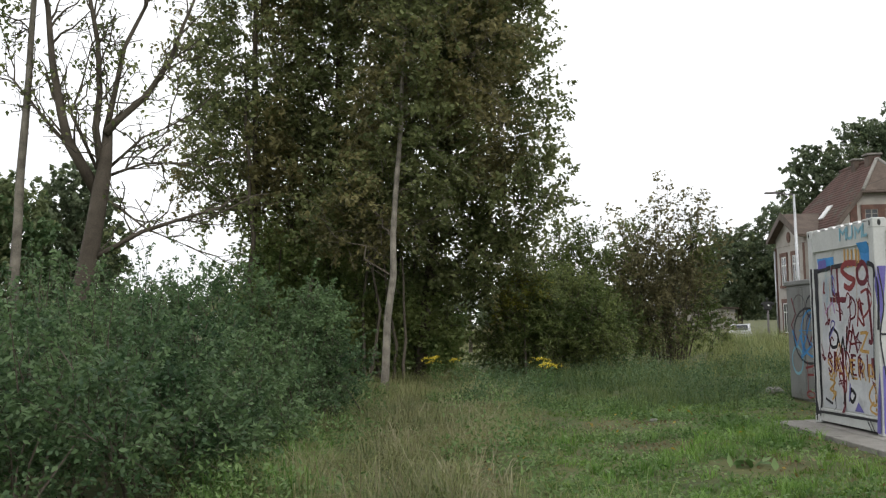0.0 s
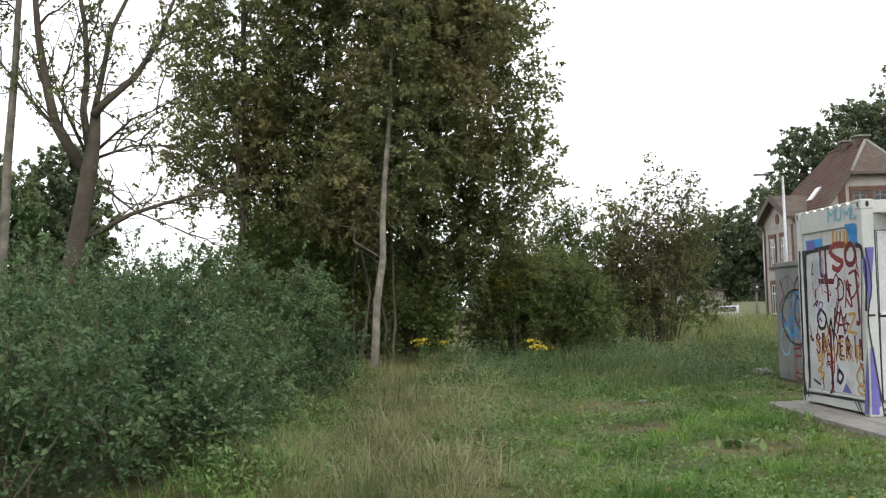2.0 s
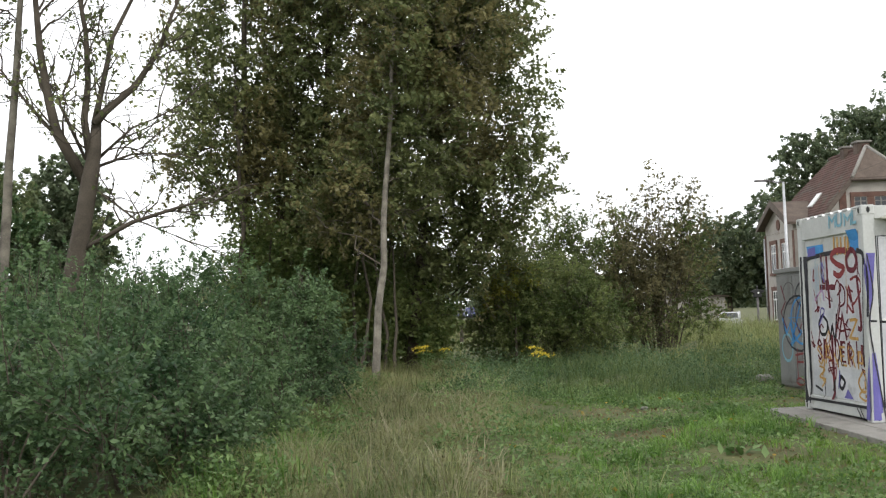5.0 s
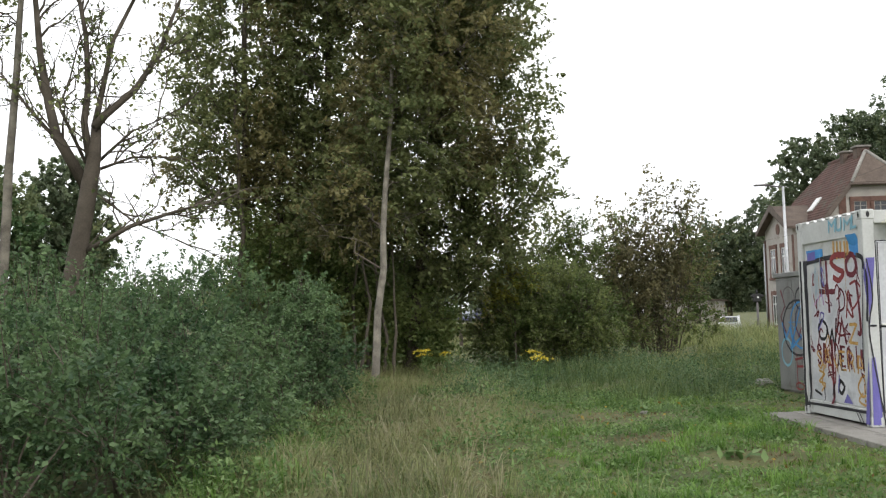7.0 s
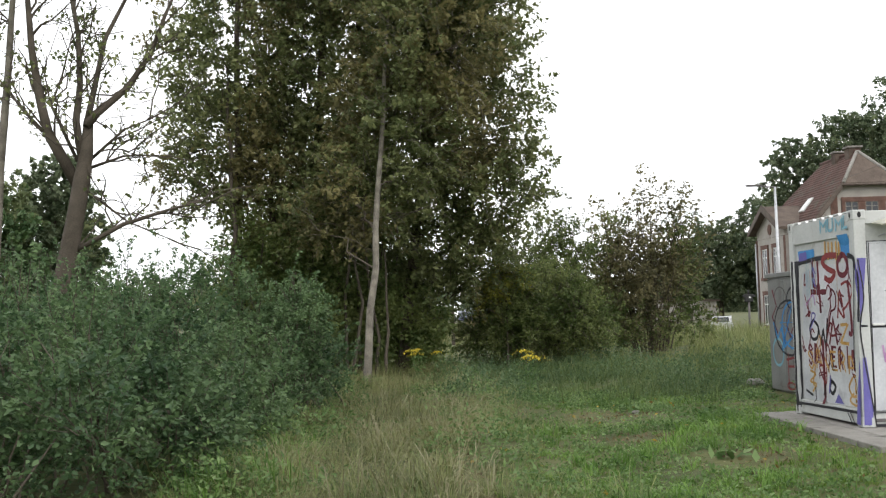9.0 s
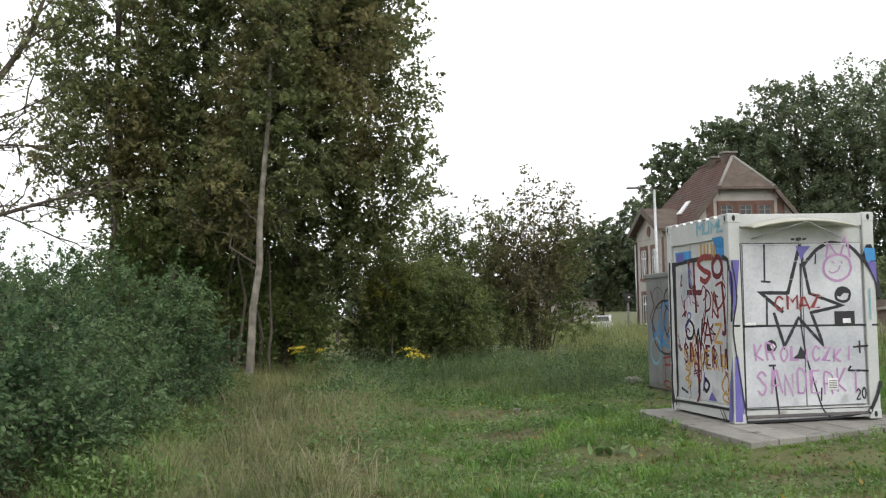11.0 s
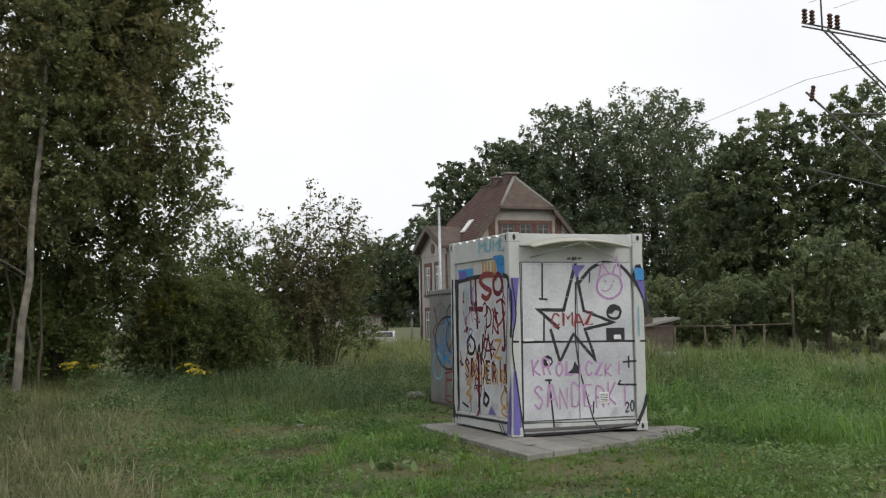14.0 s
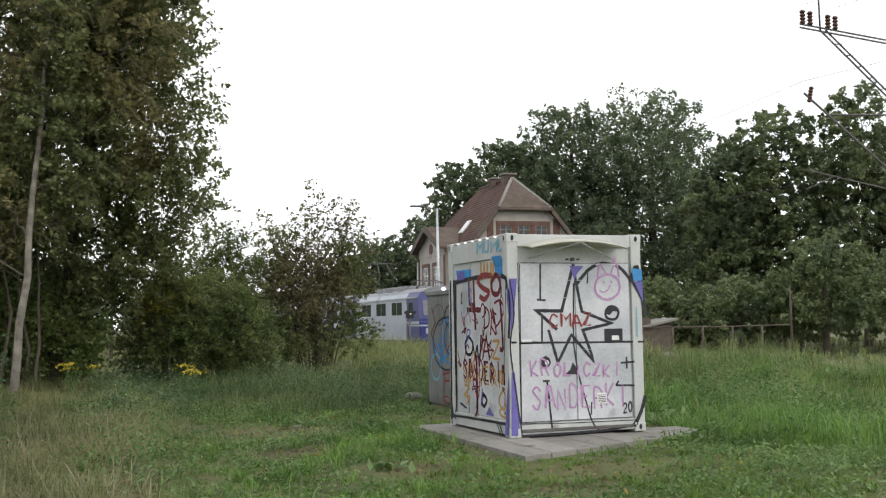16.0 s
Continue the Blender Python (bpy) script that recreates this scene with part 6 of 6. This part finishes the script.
def fallen_leaves():
    rng = np.random.default_rng(77)
    x, y = rng.uniform(0.2, 8, 110), rng.uniform(8, 20, 110)
    ok = open_ground(x, y)
    c = np.stack([x[ok], y[ok], height(x[ok], y[ok]) + 0.09], 1)
    v, f = leaves(c, 0.065, rng, droop=0.0)
    return tagged(raw("fallen_leaves", v, f, M_FALLEN), "yellow and brown leaves fallen in the grass", "leaves", kind="stuff")


fallen_leaves()


def leaf_litter():
    rng = np.random.default_rng(78)
    x, y = rng.uniform(-0.2, 8, 16000), rng.uniform(7, 24, 16000)
    ok = open_ground(x, y) & (rng.uniform(0, 1, len(x)) < smooth(0.45, 0.95, worn(x, y)) * 0.55)
    c = np.stack([x[ok], y[ok], height(x[ok], y[ok]) + 0.04], 1)
    v, f = leaves(c, 0.05, rng, droop=0.0, wide=0.8)
    return tagged(raw("leaf_litter", v, f, M_THATCH), "small brown dead leaves on the trodden path", "leaves", kind="stuff")


leaf_litter()


# ---- the train ----
def loco():
    ob = thing("electric_locomotive", pose(track_x(500), 500, RAIL_Z), "blue and grey electric locomotive with lit headlights", "locomotive")
    L, w, z0, zs, zt = 15.9, 1.5, 1.0, 3.35, 3.95
    # front towards -y at y = 0, back at y = L
    sec = [(-w, z0), (-w, 2.2), (-w, zs), (-w * 0.86, zs + 0.32), (-w * 0.5, zt - 0.08), (0, zt), (w * 0.5, zt - 0.08), (w * 0.86, zs + 0.32), (w, zs), (w, 2.2), (w, z0)]

    def shell(ya, yb, ra=0.0, rb=0.0):
        """A length of body; ra, rb lean the upper end faces inwards."""
        bm = bmesh.new()
        rings = []
        for y, r in ((ya, ra), (yb, rb)):
            rings.append([bm.verts.new((x, y + r * max(0, z - 2.1), z)) for x, z in sec])
        n = len(sec)
        for k in range(n):
            bm.faces.new((rings[0][k], rings[0][(k + 1) % n], rings[1][(k + 1) % n], rings[1][k]))
        bm.faces.new(rings[0])
        bm.faces.new(rings[1])
        bmesh.ops.recalc_face_normals(bm, faces=bm.faces)
        return bm

    part("front_cab", shell(0, 2.4, 0.22, 0.0), M_LOCOBLUE, ob, "navy blue cab")
    part("body", shell(2.4, L - 2.4), M_LOCOGREY, ob, "pale grey ribbed body")
    part("rear_cab", shell(L - 2.4, L, 0.0, -0.22), M_LOCODARK, ob, "navy blue cab")
    part("roof_skin", prism([(-w * 0.88, zs + 0.31), (-w * 0.5, zt - 0.06), (0, zt + 0.03), (w * 0.5, zt - 0.06), (w * 0.88, zs + 0.31), (0, zs + 0.3)], "y", 0.32, L - 0.32), M_LOCOROOF, ob)
    part("front_lower", box((-w - 0.012, -0.03, z0 - 0.05), (w + 0.012, 2.2, 2.05), 0.05), M_LOCOBLUE, ob, "cobalt blue lower front")
    part("rear_lower", box((-w - 0.012, L - 2.2, z0 - 0.05), (w + 0.012, L + 0.03, 2.05), 0.05), M_LOCOBLUE, ob)
    part("stripe", box((-w - 0.02, -0.045, 1.78), (w + 0.02, 2.0, 1.86)), M_LOCOGREY, ob)
    for s in (-1, 1):
        bm = box((s * 0.7 - 0.58, -0.03, 2.35), (s * 0.7 + 0.58, 0.03, 3.2), 0.02)
        bm.transform(Matrix.Translation((0, 0.03, 0)))
        for v in bm.verts:
            v.co.y += 0.22 * (v.co.z - 2.1) - 0.03
        part("windscreen", bm, M_SCREEN, ob)
        bm = box((s * 0.7 - 0.66, -0.02, 2.27), (s * 0.7 + 0.66, 0.02, 3.28), 0.02)
        for v in bm.verts:
            v.co.y += 0.22 * (v.co.z - 2.1) + 0.035
        part("screen_frame", bm, M_LOCODARK, ob)
        lamp = part("headlight", tube([(s * 0.97, 0.0, 1.52), (s * 0.97, -0.08, 1.52)], 0.085, 16), M_HEADLIGHT, ob)
        part("bezel", box((s * 0.97 - 0.2, -0.06, 1.36), (s * 0.97 + 0.2, 0.0, 1.68), 0.03), M_LOCOGREY, lamp)
        part("marker_light", tube([(s * 0.97 - 0.1 * s, -0.07, 1.45), (s * 0.97 - 0.1 * s, -0.05, 1.45)], 0.05, 10), M_MAROON, lamp)
        part("buffer", tube([(s * 0.88, 0, 0.98), (s * 0.88, -0.45, 0.98), (s * 0.88, -0.5, 0.98)], [0.1, 0.1, 0.24], 12), M_UNDER, ob)
        for y in (3.3, 4.35, 6.6, 7.65, 9.9, 10.95):
            part("side_window", box((s * (w + 0.004) - 0.012, y, 2.42), (s * (w + 0.004) + 0.012, y + 0.95, 3.15), 0.01), M_GLASS, ob)
        for y in (1.25, L - 2.0):
            part("cab_window", box((s * (w + 0.004) - 0.012, y, 2.42), (s * (w + 0.004) + 0.012, y + 0.7, 3.1), 0.01), M_GLASS, ob)
        part("cab_stripe", box((s * (w + 0.016) - 0.006, 0.1, 1.9), (s * (w + 0.016) + 0.006, 2.3, 2.05)), M_LOCOGREY, ob)
        part("handrail", tube([(s * (w + 0.06), 2.2, 1.2), (s * (w + 0.06), 2.2, 3.0)], 0.025, 6), M_GALV, ob)
        for k in range(5):
            part("side_rib", box((s * (w + 0.012) - 0.014, 2.5, 1.25 + 0.2 * k), (s * (w + 0.012) + 0.014, L - 2.5, 1.31 + 0.2 * k)), M_LOCOGREY, ob)
        part("cornice", box((s * (w + 0.02) - 0.04, 0.5, zs - 0.04), (s * (w + 0.02) + 0.04, L - 0.5, zs + 0.03)), M_LOCOGREY, ob)
    part("top_light", tube([(0, 0.5, 3.78), (0, 0.28, 3.78)], 0.1, 16), M_HEADLIGHT, ob)
    part("top_light_case", box((-0.2, 0.34, 3.58), (0.2, 0.8, 3.98), 0.05), M_LOCOROOF, ob)
    for k in range(5):
        part("number_bar", box((-0.36 + 0.15 * k, -0.04, 1.46), (-0.26 + 0.15 * k, -0.028, 1.58)), M_FRAME, ob)
    part("underframe", box((-1.35, 0.5, 0.35), (1.35, L - 0.5, 1.0), 0.05), M_UNDER, ob)
    part("snow_plough", box((-1.3, 0.05, 0.2), (1.3, 0.3, 0.85), 0.03), M_UNDER, ob)
    for y in (2.2, 5.2, L - 5.2, L - 2.2):
        for s in (-0.75, 0.75):
            part("wheel", tube([(s - 0.07, y, 0.62), (s + 0.07, y, 0.62)], 0.62, 20), M_UNDER, ob)
    for y0, up in ((3.2, 0.25), (L - 3.4, 1.75)):
        pan = part("pantograph", tube([(-0.6, y0, zt + 0.05), (-0.45, y0 - 1.1, zt + 0.1 + up * 0.5), (-0.3, y0, zt + 0.15 + up)], 0.03, 6), M_RUSTSTEEL, ob)
        part("pan_arm", tube([(0.6, y0, zt + 0.05), (0.45, y0 - 1.1, zt + 0.1 + up * 0.5), (0.3, y0, zt + 0.15 + up)], 0.03, 6), M_RUSTSTEEL, pan)
        part("pan_head", tube([(-0.95, y0, zt + 0.05 + up), (-0.6, y0, zt + 0.17 + up), (0.6, y0, zt + 0.17 + up), (0.95, y0, zt + 0.05 + up)], 0.035, 6), M_RUSTSTEEL, pan)
        for s in (-0.6, 0.6):
            part("insulator", tube([(s, y0, zt - 0.15), (s, y0, zt + 0.08)], 0.07, 8), M_INSUL, pan)
    for s in (-0.55, 0.0, 0.55):
        part("roof_bus", tube([(s, 4.2, zt + 0.18), (s, L - 4.4, zt + 0.18)], 0.03, 6), M_RUSTSTEEL, ob)
    for y in (5.0, 7.2, 9.4):
        part("roof_box", box((-0.9, y, zt - 0.2), (0.9, y + 1.3, zt + 0.16), 0.04), M_LOCOROOF, ob)
    return ob


def coach():
    ob = thing("passenger_coach", pose(track_x(500), 520, RAIL_Z), "pale grey and blue passenger coach", "railway coach", group="coaches of the train")
    L, w, zs, zt = 24.5, 1.42, 3.3, 4.02
    sec = [(-w, 0.95), (-w, zs), (-w * 0.82, zs + 0.4), (-w * 0.45, zt - 0.06), (0, zt), (w * 0.45, zt - 0.06), (w * 0.82, zs + 0.4), (w, zs), (w, 0.95)]
    part("body", prism(sec, "y", 0.25, L - 0.25), M_LOCOGREY, ob)
    part("roof", prism([(-w * 0.86, zs + 0.37), (-w * 0.45, zt - 0.03), (0, zt + 0.03), (w * 0.45, zt - 0.03), (w * 0.86, zs + 0.37)], "y", 0.2, L - 0.2), M_LOCOROOF, ob)
    for s in (-1, 1):
        part("band", box((s * (w + 0.003) - 0.006, 0.3, 0.97), (s * (w + 0.003) + 0.006, L - 0.3, 1.75)), M_LOCOBLUE, ob)
        for k in range(11):
            y = 2.2 + 1.9 * k
            part("window", box((s * (w + 0.004) - 0.012, y, 2.05), (s * (w + 0.004) + 0.012, y + 1.3, 3.0), 0.01), M_GLASS, ob)
        for y in (0.7, L - 1.5):
            part("door", box((s * (w + 0.004) - 0.014, y, 1.05), (s * (w + 0.004) + 0.014, y + 0.8, 3.1), 0.01), M_LOCODARK, ob)
    part("underframe", box((-1.2, 0.3, 0.4), (1.2, L - 0.3, 0.95), 0.04), M_UNDER, ob)
    part("gangway", box((-0.7, -0.05, 1.0), (0.7, 0.27, 3.3), 0.04), M_RUBBER, ob)
    return ob


LOCO = loco()
COACHES = [coach()]
for k in range(3):
    COACHES.append(copy_thing(COACHES[0], pose(track_x(500), 545 + k, RAIL_Z)))


def motions():
    """The train runs towards the camera along the track at an even speed."""
    turn = math.degrees(math.atan(0.02205))
    for car, back in [(LOCO, 0.0)] + [(c, 16.9 + 25.0 * k) for k, c in enumerate(COACHES)]:
        rows = []
        for k in range(33):
            t = k * 0.5
            y = 72.67 - 28.52 * (t - 15.5) + back
            rows.append((t, pose(track_x(y), y, RAIL_Z, 0, 0, turn)))
        walk(car, rows)
    for k, (ob, angle) in enumerate(SWAYING):
        rows = []
        for j in range(21):
            t = j * 0.8
            a = angle * (0.7 * math.sin(1.9 * t + k * 1.3) + 0.3 * math.sin(4.1 * t + k))
            b = angle * 0.6 * math.sin(1.4 * t + k * 2.1)
            rows.append((t, Matrix.Translation(ob.location) @ pose(0, 0, 0, b, a, 0)))
        walk(ob, rows)


motions()
